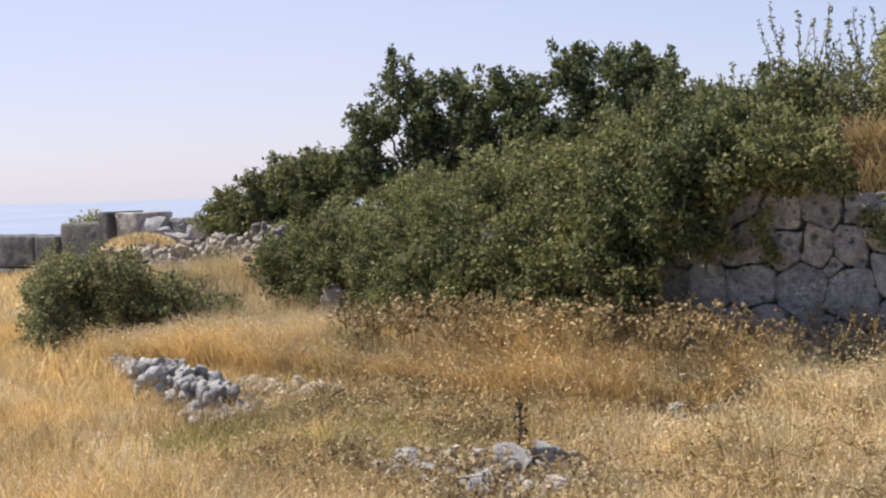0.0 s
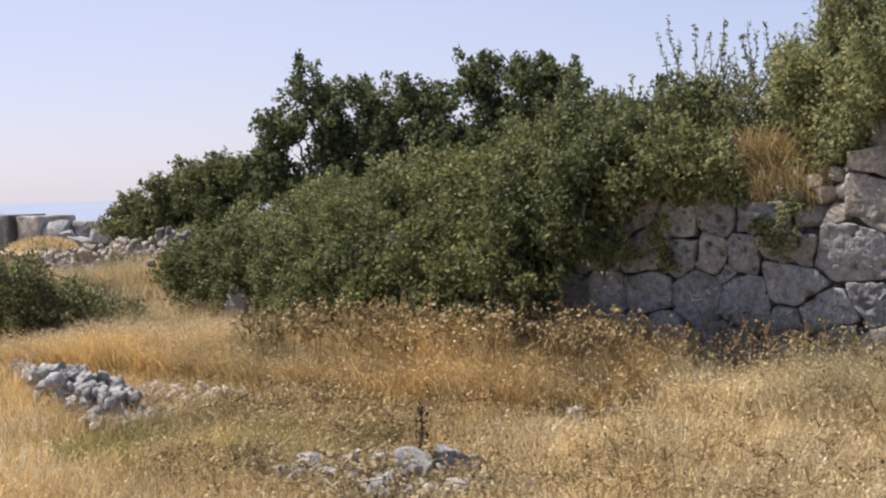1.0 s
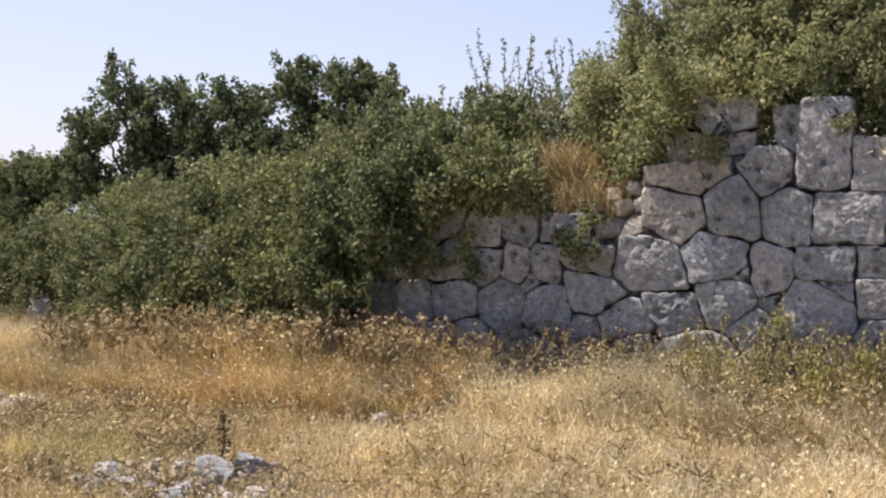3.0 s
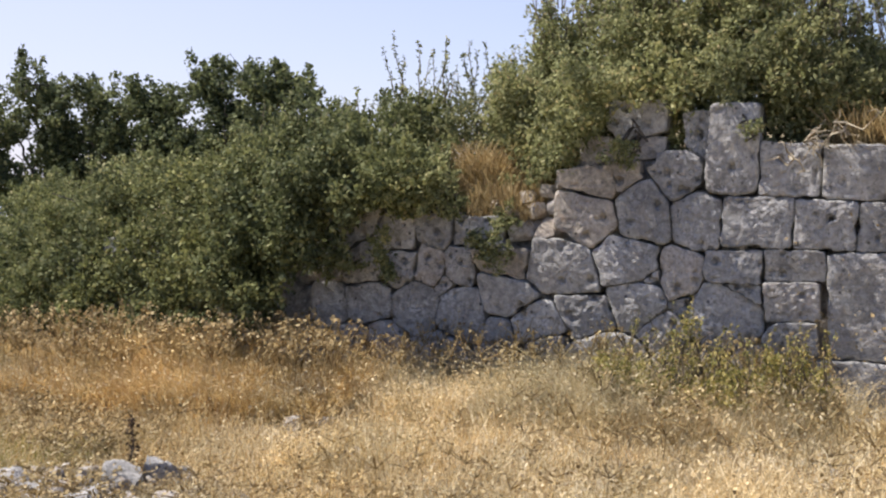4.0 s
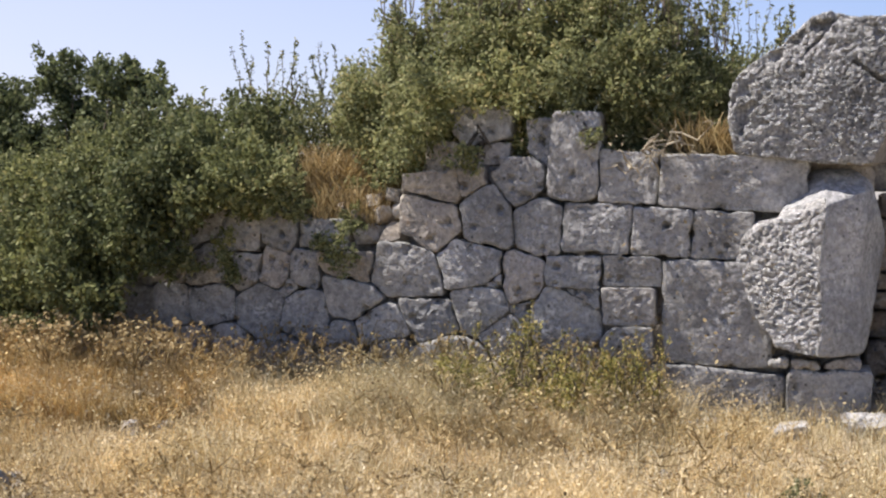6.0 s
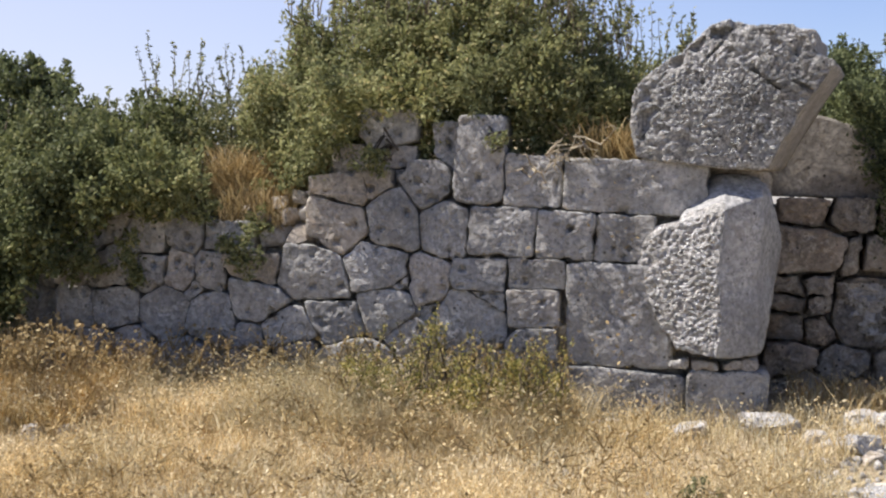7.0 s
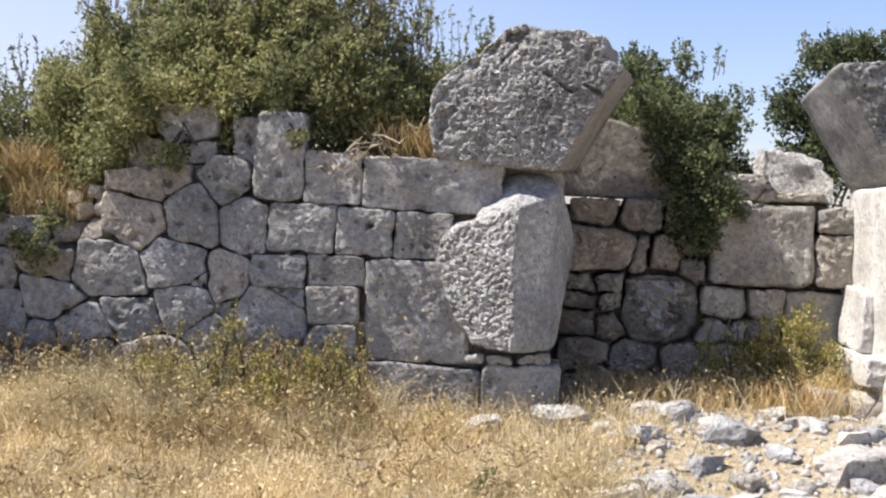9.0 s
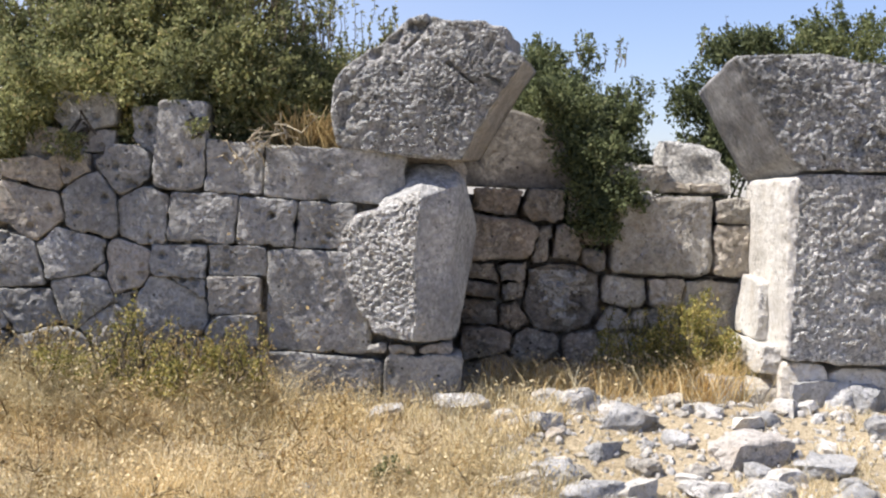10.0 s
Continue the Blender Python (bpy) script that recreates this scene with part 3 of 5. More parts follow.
def build_gateway():
    gate = tagged(new("stone_gateway"), "ruined arched gateway of huge pitted limestone blocks", "gateway")

    def block(name, me, label):
        ob = new(name, me)
        ob.parent = gate
        if label:
            ob["label"] = label
        return ob

    # sun is coloured into the pecked face, shade into the dressed margin and top
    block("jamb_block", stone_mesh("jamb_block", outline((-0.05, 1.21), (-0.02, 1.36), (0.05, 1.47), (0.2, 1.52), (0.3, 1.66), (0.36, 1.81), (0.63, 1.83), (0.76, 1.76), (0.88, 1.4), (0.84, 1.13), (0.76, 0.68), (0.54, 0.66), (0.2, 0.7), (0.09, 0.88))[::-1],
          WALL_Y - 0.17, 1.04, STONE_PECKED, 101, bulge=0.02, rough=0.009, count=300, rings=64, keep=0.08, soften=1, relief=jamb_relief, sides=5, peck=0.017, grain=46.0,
          dressed=(STONE_SMOOTH_SHADED, lambda x, y, z: x > jamb_edge(z) or z > jamb_top(x) + 0.05)), "pitted jamb block with a dressed edge")
    # the passage side has its shade in the darker soffit colour
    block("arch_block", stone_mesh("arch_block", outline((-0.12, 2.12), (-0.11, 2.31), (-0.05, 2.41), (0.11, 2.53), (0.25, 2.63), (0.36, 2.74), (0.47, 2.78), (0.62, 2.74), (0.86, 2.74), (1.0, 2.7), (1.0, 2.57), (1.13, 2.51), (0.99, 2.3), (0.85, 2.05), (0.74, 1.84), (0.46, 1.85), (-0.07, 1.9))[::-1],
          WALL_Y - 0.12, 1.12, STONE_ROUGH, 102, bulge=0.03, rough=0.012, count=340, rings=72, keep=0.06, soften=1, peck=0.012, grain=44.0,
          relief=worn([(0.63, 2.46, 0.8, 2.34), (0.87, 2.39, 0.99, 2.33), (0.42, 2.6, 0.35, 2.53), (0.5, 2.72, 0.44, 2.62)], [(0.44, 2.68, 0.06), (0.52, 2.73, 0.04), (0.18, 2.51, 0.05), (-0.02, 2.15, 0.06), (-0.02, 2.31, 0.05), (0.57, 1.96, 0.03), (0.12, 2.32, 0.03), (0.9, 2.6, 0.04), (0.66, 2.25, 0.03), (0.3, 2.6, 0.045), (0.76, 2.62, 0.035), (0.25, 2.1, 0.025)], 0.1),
          lean=(0.16, 0.03), sides=6, dressed=(STONE_SOFFIT_SHADED, lambda x, y, z: y > 0.05 and x > 0.6)), "huge weathered springer of the arch, cracked along its top")
    block("packing_stone", stone_mesh("packing_stone", outline((0.17, 0.57), (0.17, 0.63), (0.3, 0.65), (0.3, 0.57))[::-1], WALL_Y - 0.02, 0.3, STONE, 103, bulge=0.01), "")
    block("packing_stone", stone_mesh("packing_stone", outline((0.31, 0.57), (0.31, 0.64), (0.5, 0.63), (0.5, 0.57))[::-1], WALL_Y - 0.04, 0.3, STONE_PALE, 104, bulge=0.01), "pale broken packing stone")
    block("packing_stone", stone_mesh("packing_stone", outline((0.51, 0.57), (0.51, 0.62), (0.73, 0.67), (0.73, 0.57))[::-1], WALL_Y + 0.0, 0.3, STONE, 105, bulge=0.01), "")
    block("packing_stone", stone_mesh("packing_stone", outline((0.2, 1.6), (0.2, 1.9), (0.78, 1.9), (0.8, 1.6))[::-1], WALL_Y + 0.28, 0.7, STONE, 111, bulge=0.01), "")
    # the other side of the passage
    # the passage side is whitened in colour for the sun that strikes it
    block("pier_block", stone_mesh("pier_block", outline((2.9, 0.62), (2.88, 1.2), (2.86, 1.8), (3.0, 1.84), (3.3, 1.85), (3.62, 1.85), (3.64, 0.61), (3.3, 0.6))[::-1],
          WALL_Y - 0.04, 1.15, STONE_PECKED, 106, bulge=0.03, rough=0.011, count=260, rings=48, keep=0.03, soften=1, sides=9, peck=0.017, grain=38.0,
          relief=worn([], [(3.2, 1.4, 0.03), (3.4, 1.0, 0.04), (3.1, 0.9, 0.03), (3.3, 1.65, 0.03), (3.5, 1.3, 0.05)]), dressed=(STONE_BLEACHED_SUNLIT, lambda x, y, z: y > 0.05 or x < 2.93)), "pitted pier block with a sunlit passage side")
    # corner blocks share that sunlit white
    for n, (x0, z0, z1, back) in enumerate([(2.81, 0.7, 1.11, 0.4), (2.78, 0.5, 0.695, 0.1)]):
        block("quoin", stone_mesh("quoin", outline((x0, z0), (x0 + 0.01, z1), (2.92, z1), (2.92, z0))[::-1], WALL_Y + back, 1.1 - back, STONE_BLEACHED_SUNLIT, 120 + n, bulge=0.004, rough=0.022, count=48, rings=6, keep=0.04, soften=1, sides=6), "pale sunlit corner block of the pier")
    block("pier_block", stone_mesh("pier_block", outline((2.9, 0.1), (2.88, 0.6), (3.2, 0.6), (3.2, 0.1))[::-1], WALL_Y + 0.02, 1.1, STONE_BLEACHED_SUNLIT, 107, bulge=0.03, rough=0.02, count=60, rings=10, keep=0.1, sides=4), "pale weathered footing block")
    block("pier_block", stone_mesh("pier_block", outline((3.22, 0.1), (3.22, 0.58), (4.2, 0.56), (4.2, 0.1))[::-1], WALL_Y + 0.06, 1.1, STONE_BLEACHED_SUNLIT, 108, bulge=0.03, rough=0.02, count=60, rings=10, keep=0.1, sides=4), "pale weathered footing block")
    block("pier_block", stone_mesh("pier_block", outline((3.66, 0.62), (3.65, 1.86), (4.7, 1.84), (4.7, 0.62))[::-1], WALL_Y, 1.0, STONE_PECKED, 109, bulge=0.04, rough=0.014, count=80, rings=12, keep=0.07, sides=3), "pitted pier block")
    # the smooth soffit takes the darker stone, which stands in for its shade
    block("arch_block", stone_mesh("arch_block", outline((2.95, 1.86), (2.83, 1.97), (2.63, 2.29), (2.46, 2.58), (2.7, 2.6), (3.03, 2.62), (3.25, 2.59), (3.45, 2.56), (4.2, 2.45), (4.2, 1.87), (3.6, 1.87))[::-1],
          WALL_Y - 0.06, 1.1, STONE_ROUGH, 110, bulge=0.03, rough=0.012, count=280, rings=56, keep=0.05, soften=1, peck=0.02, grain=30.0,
          relief=worn([], [(3.3, 2.02, 0.06), (3.45, 2.1, 0.04), (3.0, 2.4, 0.03), (2.8, 2.5, 0.03)]), lean=(0.0, -0.14), sides=6, dressed=(STONE_SMOOTH_SHADED, lambda x, y, z: y > 0.05)), "huge pitted springer with a smooth curved soffit")
    return gate


build_gateway()

# small masonry that blocks the passage: x from, x to, z from, z to, roundness
FILL_LEFT = [
    (0.93, 1.2, 1.48, 1.65, 0.12), (1.22, 1.53, 1.45, 1.66, 0.15), (1.54, 1.88, 1.43, 1.66, 0.3), (0.9, 1.32, 1.15, 1.47, 0.12), (1.34, 1.44, 1.15, 1.4, 0.5), (1.45, 1.65, 1.17, 1.42, 0.3), (1.66, 1.78, 1.28, 1.43, 0.4), (1.67, 1.85, 1.13, 1.27, 0.3),
    (0.88, 1.05, 1.0, 1.13, 0.2), (1.06, 1.26, 1.01, 1.15, 0.15), (0.88, 1.08, 0.87, 0.99, 0.2), (1.09, 1.25, 0.87, 1.0, 0.15), (0.88, 1.08, 0.67, 0.86, 0.4), (1.09, 1.25, 0.65, 0.86, 0.4), (1.27, 1.79, 0.64, 1.14, 0.2), (0.87, 1.17, 0.46, 0.66, 0.5), (1.18, 1.54, 0.41, 0.63, 0.4),
]
FILL_RIGHT = [
    (1.89, 2.6, 1.08, 1.67, 0.05), (1.85, 2.16, 0.84, 1.08, 0.45), (2.17, 2.41, 0.86, 1.06, 0.25), (1.85, 2.03, 0.67, 0.82, 0.25), (2.04, 2.15, 0.68, 0.83, 0.3), (2.16, 2.42, 0.67, 0.84, 0.25), (2.43, 2.8, 0.66, 1.07, 0.2), (1.84, 2.16, 0.43, 0.66, 0.4), (2.18, 2.82, 0.1, 0.65, 0.4),
    (2.62, 2.85, 1.1, 1.47, 0.25), (1.91, 2.19, 1.69, 1.86, 0.25), (1.69, 2.17, 0.05, 0.41, 0.5), (1.56, 1.82, 0.42, 0.64, 0.4), (0.86, 1.25, 0.03, 0.44, 0.5), (1.27, 1.67, 0.05, 0.4, 0.5), (2.62, 2.85, 1.49, 1.64, 0.3), (2.22, 2.6, 1.69, 1.74, 0.2),
]


def sunlit_break(x, z):
    """Whether a spot lies on the sun patch painted over the break in the fill's big stone."""
    return abs(x - 1.53 - 0.1 * (0.9 - z)) < 0.2 * (z - 0.62) / 0.5 + 0.16 * noise.noise((x * 14, 3, z * 14)) and 0.68 < z < 1.09


def build_blocking():
    wall = tagged(new("wall_blocking"), "rough fill of small limestone blocks closing the shaded passage", "stone wall", kind="structure")
    boxes = FILL_LEFT + FILL_RIGHT
    for k, (poly, box) in enumerate(zip(joint_cells([b[:4] + (b[4] + 0.14 if b[1] - b[0] < 0.5 else b[4],) for b in boxes], 0.018), boxes)):
        if len(poly) < 3:
            continue
        r = random.Random(k + 40)
        big, broken = box[1] - box[0] > 0.68 and box[2] > 1, box[0] == 1.27 and box[3] > 1
        kind = STONE_PALE if box[0] > 1.8 or big else STONE_FILL
        # the break is paled and turned leftwards to stand for a patch of sun
        hollow = (lambda x, z: -0.03 + 0.07 * noise.noise((x * 13, 5, z * 13)) + 0.035 * noise.noise((x * 31, 5, z * 31)) - 0.25 * (x - 1.53) if sunlit_break(x, z) else 0.0) if broken else None
        me = stone_mesh("stone", poly, 9.3 + r.uniform(-0.1, 0.08), 0.3, kind, k + 70, bulge=0.01 + 0.05 * box[4], rough=0.032, count=80 if broken else 44, rings=24 if broken else 9, keep=0.05 + 0.1 * box[4], soften=1 if box[4] < 0.3 else 2,
                        relief=hollow, dressed=(STONE_BLEACHED_SUNLIT, lambda x, y, z: sunlit_break(x, z)) if broken else None)
        new("stone", me).parent = wall
    me = rock_mesh("capping_stone", (0.27, 0.2, 0.21), STONE_PECKED, 64, 12, 4, 0.09)
    o = new("capping_stone", me)
    o.location, o.parent = (2.47, 9.45, 1.87), wall
    o["label"] = "pale boulder on top of the fill"
    # slab in the same darkened brown, for the shade behind the arch
    me = stone_mesh("lintel_slab", outline((0.7, 1.69), (0.72, 2.3), (1.2, 2.25), (1.5, 2.14), (1.6, 1.675), (1.3, 1.682)), 9.36, 0.5, STONE_SOFFIT_SHADED, 130, bulge=0.004, rough=0.005, count=60, rings=16, keep=0.06)
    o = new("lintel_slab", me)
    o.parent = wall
    v, f = [], []
    for x in np.linspace(0.7, 3.0, 12):
        t = 1.63
        v += [(x, 9.52, -0.1), (x, 9.52, t), (x, 9.78, t), (x, 9.75, -0.1)]
    for k in range(11):
        for a in range(4):
            b = (a + 1) % 4
            f.append((4 * k + a, 4 * k + b, 4 * k + 4 + b, 4 * k + 4 + a))
    part_np("core", v, f, STONE_FILL, wall, "dark rubble core")


build_blocking()


# ---------------------------------------------------------------- plants
def unit(v):
    return v / np.maximum(np.linalg.norm(v, axis=1, keepdims=True), 1e-9)


def leaf_quads(rng, at, out, size, slim=0.5):
    """One folded leaf at each point, turned roughly along out."""
    n = len(at)
    d = unit(out + rng.normal(0, 0.75, (n, 3)))
    side = unit(np.cross(d, rng.normal(0, 1, (n, 3))))
    up = np.cross(side, d)
    L = (size * rng.uniform(0.6, 1.35, n))[:, None]
    w = L * slim * rng.uniform(0.7, 1.2, n)[:, None]
    base, tip = at - d * L * 0.5, at + d * L * 0.5
    mid = at + up * L * 0.08
    v = np.stack((base, mid + side * w * 0.5, tip, mid - side * w * 0.5), 1).reshape(-1, 3)
    return v, np.arange(4 * n).reshape(-1, 4)


def join(*chunks):
    v, f, n = [], [], 0
    for a, b in chunks:
        v.append(a)
        f.append(b + n)
        n += len(a)
    return np.concatenate(v), np.concatenate(f)


def tubes(lines, r0, r1, sides=5):
    """Tapering stems along poly-lines (lists of points), as quads."""
    v, f = [], []
    for line in lines:
        line = [Vector(p) for p in line]
        n = len(line)
        for k, p in enumerate(line):
            d = (line[min(k + 1, n - 1)] - line[max(k - 1, 0)]).normalized()
            a = d.orthogonal().normalized()
            b = d.cross(a)
            r = r0 + (r1 - r0) * k / max(n - 1, 1)
            for s in range(sides):
                w = 2 * math.pi * s / sides
                v.append(tuple(p + (a * math.cos(w) + b * math.sin(w)) * r))
            if k:
                o = len(v) - 2 * sides
                for s in range(sides):
                    t = (s + 1) % sides
                    f.append((o + s, o + t, o + sides + t, o + sides + s))
    return np.array(v), np.array(f)


def wander(rng, start, end, steps, wob):
    a, b = np.array(start, float), np.array(end, float)
    return [tuple(a + (b - a) * t + rng.normal(0, wob, 3) * math.sin(math.pi * t) ** 0.5 * (0 < t < 1)) for t in np.linspace(0, 1, steps)]


def tuft_points(rng, lumps, density, tuft=0.13, shell=0.55, clumps=34):
    """Points along many small leafy sprigs spread over ellipsoids (centre, radii): an uneven crown with gaps."""
    at, out = [], []
    for (cx, cy, cz), (rx, ry, rz) in lumps:
        area = 4 * math.pi * ((rx * ry) ** 1.6 / 3 + (rx * rz) ** 1.6 / 3 + (ry * rz) ** 1.6 / 3) ** (1 / 1.6)
        count = int(area * density)
        tufts = max(8, int(area * clumps))
        heart = unit(rng.normal(0, 1, (11, 3)))
        own = heart[rng.integers(0, 11, tufts)]
        d = unit(own * 1.0 + rng.normal(0, 0.42, (tufts, 3)))
        close = np.clip((d * own).sum(1), 0, 1)
        rad = (0.64 + 0.42 * close ** 6) * (1 - shell * rng.random(tufts) ** 2.2) + rng.normal(0, 0.05, tufts)
        c = d * rad[:, None] * (rx, ry, rz)
        way = unit(d + (0, 0, 0.55) + rng.normal(0, 0.3, (tufts, 3)))
        length = tuft * rng.uniform(0.7, 1.7, tufts)
        pick = rng.integers(0, tufts, count)
        t = rng.uniform(-0.6, 0.6, count)
        slim = tuft * 0.27 * (1.05 - 0.9 * t)
        p = c[pick] + way[pick] * (t * length[pick])[:, None] + rng.normal(0, 1, (count, 3)) * slim[:, None]
        at.append(p + (cx, cy, cz))
        out.append(unit(way[pick] + rng.normal(0, 0.4, (count, 3))))
    return np.concatenate(at), np.concatenate(out)


def above_ground(at, out, lift=0.05):
    keep = np.array([p[2] > ground_z(p[0], p[1]) + lift for p in at])
    return at[keep], out[keep]


def shoots(rng, feet, height, spread, leaf, gap=0.035):
    """Upright leafy shoots: stems, and leaves along them."""
    lines, at, out = [], [], []
    for x, y, z in feet:
        h = height * rng.uniform(0.5, 1.2)
        tip = (x + rng.normal(0, spread), y + rng.normal(0, spread), z + h)
        line = wander(rng, (x, y, z), tip, 6, 0.015)
        lines.append(line)
        pts = np.array(line)
        n = int(h / gap)
        t = rng.uniform(0.25, 1.0, n) * 4.999
        i = t.astype(int)
        p = pts[i] + (pts[i + 1] - pts[i]) * (t - i)[:, None]
        d = unit(rng.normal(0, 1, (n, 3)) + (0, 0, 0.5))
        at.append(p + d * leaf * 0.5)
        out.append(d)
    return lines, np.concatenate(at), np.concatenate(out)


def shrub(name, label, lumps, leaf, material, density, seed, feet, twigs=None, twig_height=0.35, slim=0.5, tuft=0.15, category="shrub", shell=0.55):
    """A shrub: forked stems from its foot and a crown of leaves, with twigs that stand out."""
    rng = np.random.default_rng(seed)
    root = tagged(new(name), label, category)
    at, out = tuft_points(rng, lumps, density, tuft, shell)
    at, out = above_ground(at, out)
    chunks = [leaf_quads(rng, at, out, leaf, slim)]
    lines = []
    for foot in feet:
        near = sorted(lumps, key=lambda l: (l[0][0] - foot[0]) ** 2 + (l[0][1] - foot[1]) ** 2)[:3]
        for (c, r) in near:
            for _ in range(4):
                end = np.array(c) + rng.normal(0, 0.45, 3) * np.array(r)
                lines.append(wander(rng, foot, end, 7, 0.05))
    if twigs:
        more, a2, o2 = shoots(rng, twigs, twig_height, 0.06, leaf, 0.016)
        part_np("twig_growth", *tubes(more, 0.006, 0.002, 4), TWIG, root, "thin bare stems above the crown")["kind"] = "stuff"
        chunks.append(leaf_quads(rng, a2, o2, leaf, slim))
    part_np("branchwork", *tubes(lines, 0.014, 0.004), BARK, root)["kind"] = "stuff"
    part_np("foliage", *join(*chunks), material, root)
    return root


def tree(name, label, foot, lumps, leaf, material, density, seed, girth=0.07, tuft=0.16):
    """A small tree: tapered trunk, a limb to each part of the crown, and leaf clumps."""
    rng = np.random.default_rng(seed)
    root = tagged(new(name), label, "tree")
    fork = (foot[0] + rng.normal(0, 0.1), foot[1], foot[2] + 0.45 * (lumps[0][0][2] - foot[2]))
    part_np("trunk", *tubes([wander(rng, foot, fork, 6, 0.03)], girth, girth * 0.7, 8), BARK, root)
    for c, r in lumps:
        limb = part_np("limb", *tubes([wander(rng, fork, c, 7, 0.06)], girth * 0.45, 0.012), BARK, root)
        for _ in range(7):
            part_np("branchlet", *tubes([wander(rng, c, np.array(c) + rng.normal(0, 0.5, 3) * np.array(r), 5, 0.04)], 0.014, 0.006), BARK, limb)
    at, out = tuft_points(rng, lumps, density, tuft, 0.75, 22)
    part_np("crown", *leaf_quads(rng, at, out, leaf, 0.6), material, root)
    return root


def line_feet(seed, n, x0, x1, y0, y1, z_of):
    rng = np.random.default_rng(seed)
    return [(x, y, z_of(x) + rng.uniform(-0.1, 0.06)) for x, y in zip(rng.uniform(x0, x1, n), rng.uniform(y0, y1, n))]


LEAF_BUSH = plant_material("green_bush_leaf", [(0.0, (0.075, 0.09, 0.042)), (0.5, (0.16, 0.18, 0.08)), (0.9, (0.26, 0.272, 0.125)), (1.0, (0.33, 0.315, 0.165))])
def rock(label, x, y, size, seed, material=ROCK, turn=0.0, sink=0.25, cuts=14, level=4, group="", lift=0.0):
    o = new("rock", rock_mesh("rock", size, material, seed, cuts, level, 0.075))
    o.location, o.rotation_euler = (x, y, ground_z(x, y) + size[2] * (0.6 - 1.6 * sink) + lift), (0.1 * math.sin(seed), 0.1 * math.cos(seed), turn)
    return tagged(o, label, "rock", group)


# the shrub that crowns the wall
shrub("wall_shrub", "dense olive-green shrub rooted on top of the ruined wall", [
    ((-2.5, 8.8, 2.3), (0.36, 0.4, 0.4)), ((-2.55, 8.7, 2.0), (0.22, 0.25, 0.26)), ((-2.1, 8.85, 2.56), (0.5, 0.5, 0.42)), ((-1.6, 8.9, 2.7), (0.55, 0.5, 0.42)), ((-1.05, 8.9, 2.7), (0.55, 0.5, 0.42)),
    ((-0.6, 8.9, 2.52), (0.42, 0.42, 0.38)), ((-0.35, 8.9, 2.4), (0.26, 0.3, 0.28)), ((-1.9, 8.6, 2.42), (0.36, 0.25, 0.2)), ((-1.4, 8.6, 2.45), (0.42, 0.25, 0.2)), ((-0.85, 8.6, 2.38), (0.42, 0.25, 0.2)), ((-0.5, 8.6, 2.28), (0.3, 0.22, 0.18)),
    ((-2.25, 8.48, 2.12), (0.25, 0.2, 0.26)), ((-2.08, 8.4, 1.98), (0.14, 0.12, 0.14)), ((-2.4, 8.42, 1.85), (0.2, 0.16, 0.24)), ((-1.2, 8.95, 2.98), (0.3, 0.3, 0.22)), ((-1.85, 8.95, 2.84), (0.25, 0.3, 0.26)),
    ((-2.05, 8.95, 2.2), (0.42, 0.3, 0.36)), ((-1.55, 8.9, 2.28), (0.45, 0.3, 0.32)), ((-1.05, 8.9, 2.26), (0.45, 0.3, 0.32)), ((-0.55, 8.9, 2.16), (0.42, 0.3, 0.34)), ((-1.7, 8.62, 2.2), (0.3, 0.14, 0.16)), ((-0.8, 8.6, 2.14), (0.4, 0.14, 0.16)), ((-0.3, 8.75, 2.1), (0.22, 0.2, 0.24)),
    ((-1.75, 8.3, 2.36), (0.32, 0.2, 0.17)), ((-1.15, 8.35, 2.4), (0.38, 0.22, 0.2)), ((-0.72, 8.4, 2.26), (0.32, 0.2, 0.16)), ((-2.08, 8.22, 2.12), (0.2, 0.14, 0.22)), ((-2.24, 8.22, 1.9), (0.12, 0.1, 0.16)), ((-1.42, 8.25, 2.26), (0.16, 0.12, 0.14)), ((-1.48, 8.5, 2.02), (0.2, 0.12, 0.18)), ((-1.28, 8.52, 2.18), (0.2, 0.12, 0.16)), ((-0.75, 8.55, 2.0), (0.3, 0.12, 0.14)), ((-0.4, 8.6, 2.0), (0.22, 0.12, 0.16)), ((-2.0, 8.15, 2.36), (0.26, 0.18, 0.18)), ((-1.72, 8.55, 2.1), (0.22, 0.12, 0.2)), ((-2.0, 8.5, 2.0), (0.2, 0.12, 0.2)), ((0.0, 9.35, 2.42), (0.3, 0.2, 0.24)), ((-2.6, 8.9, 2.48), (0.36, 0.36, 0.3)), ((-2.75, 8.85, 2.2), (0.25, 0.3, 0.3)), ((-0.16, 8.9, 2.3), (0.2, 0.25, 0.26)), ((-0.26, 8.95, 2.52), (0.22, 0.25, 0.22)), ((-1.3, 8.75, 2.7), (0.5, 0.35, 0.34)), ((-1.85, 8.72, 2.62), (0.4, 0.32, 0.32)), ((-0.75, 8.72, 2.55), (0.4, 0.32, 0.3))],
    0.042, LEAF, 2600, 11, [(-2.0, 9.0, 1.6), (-1.2, 9.0, 1.65), (-0.6, 9.0, 1.65)],
    line_feet(1, 190, -2.55, -0.15, 8.6, 9.1, lambda x: 2.62 + 0.25 * math.exp(-((x + 1.3) / 0.75) ** 2)) + line_feet(10, 16, -0.25, 0.25, 9.2, 9.45, lambda x: 2.52) + line_feet(9, 60, -2.5, -0.4, 8.6, 9.1, lambda x: 2.8 + 0.2 * math.exp(-((x + 1.3) / 0.75) ** 2)), 0.46, 0.42)
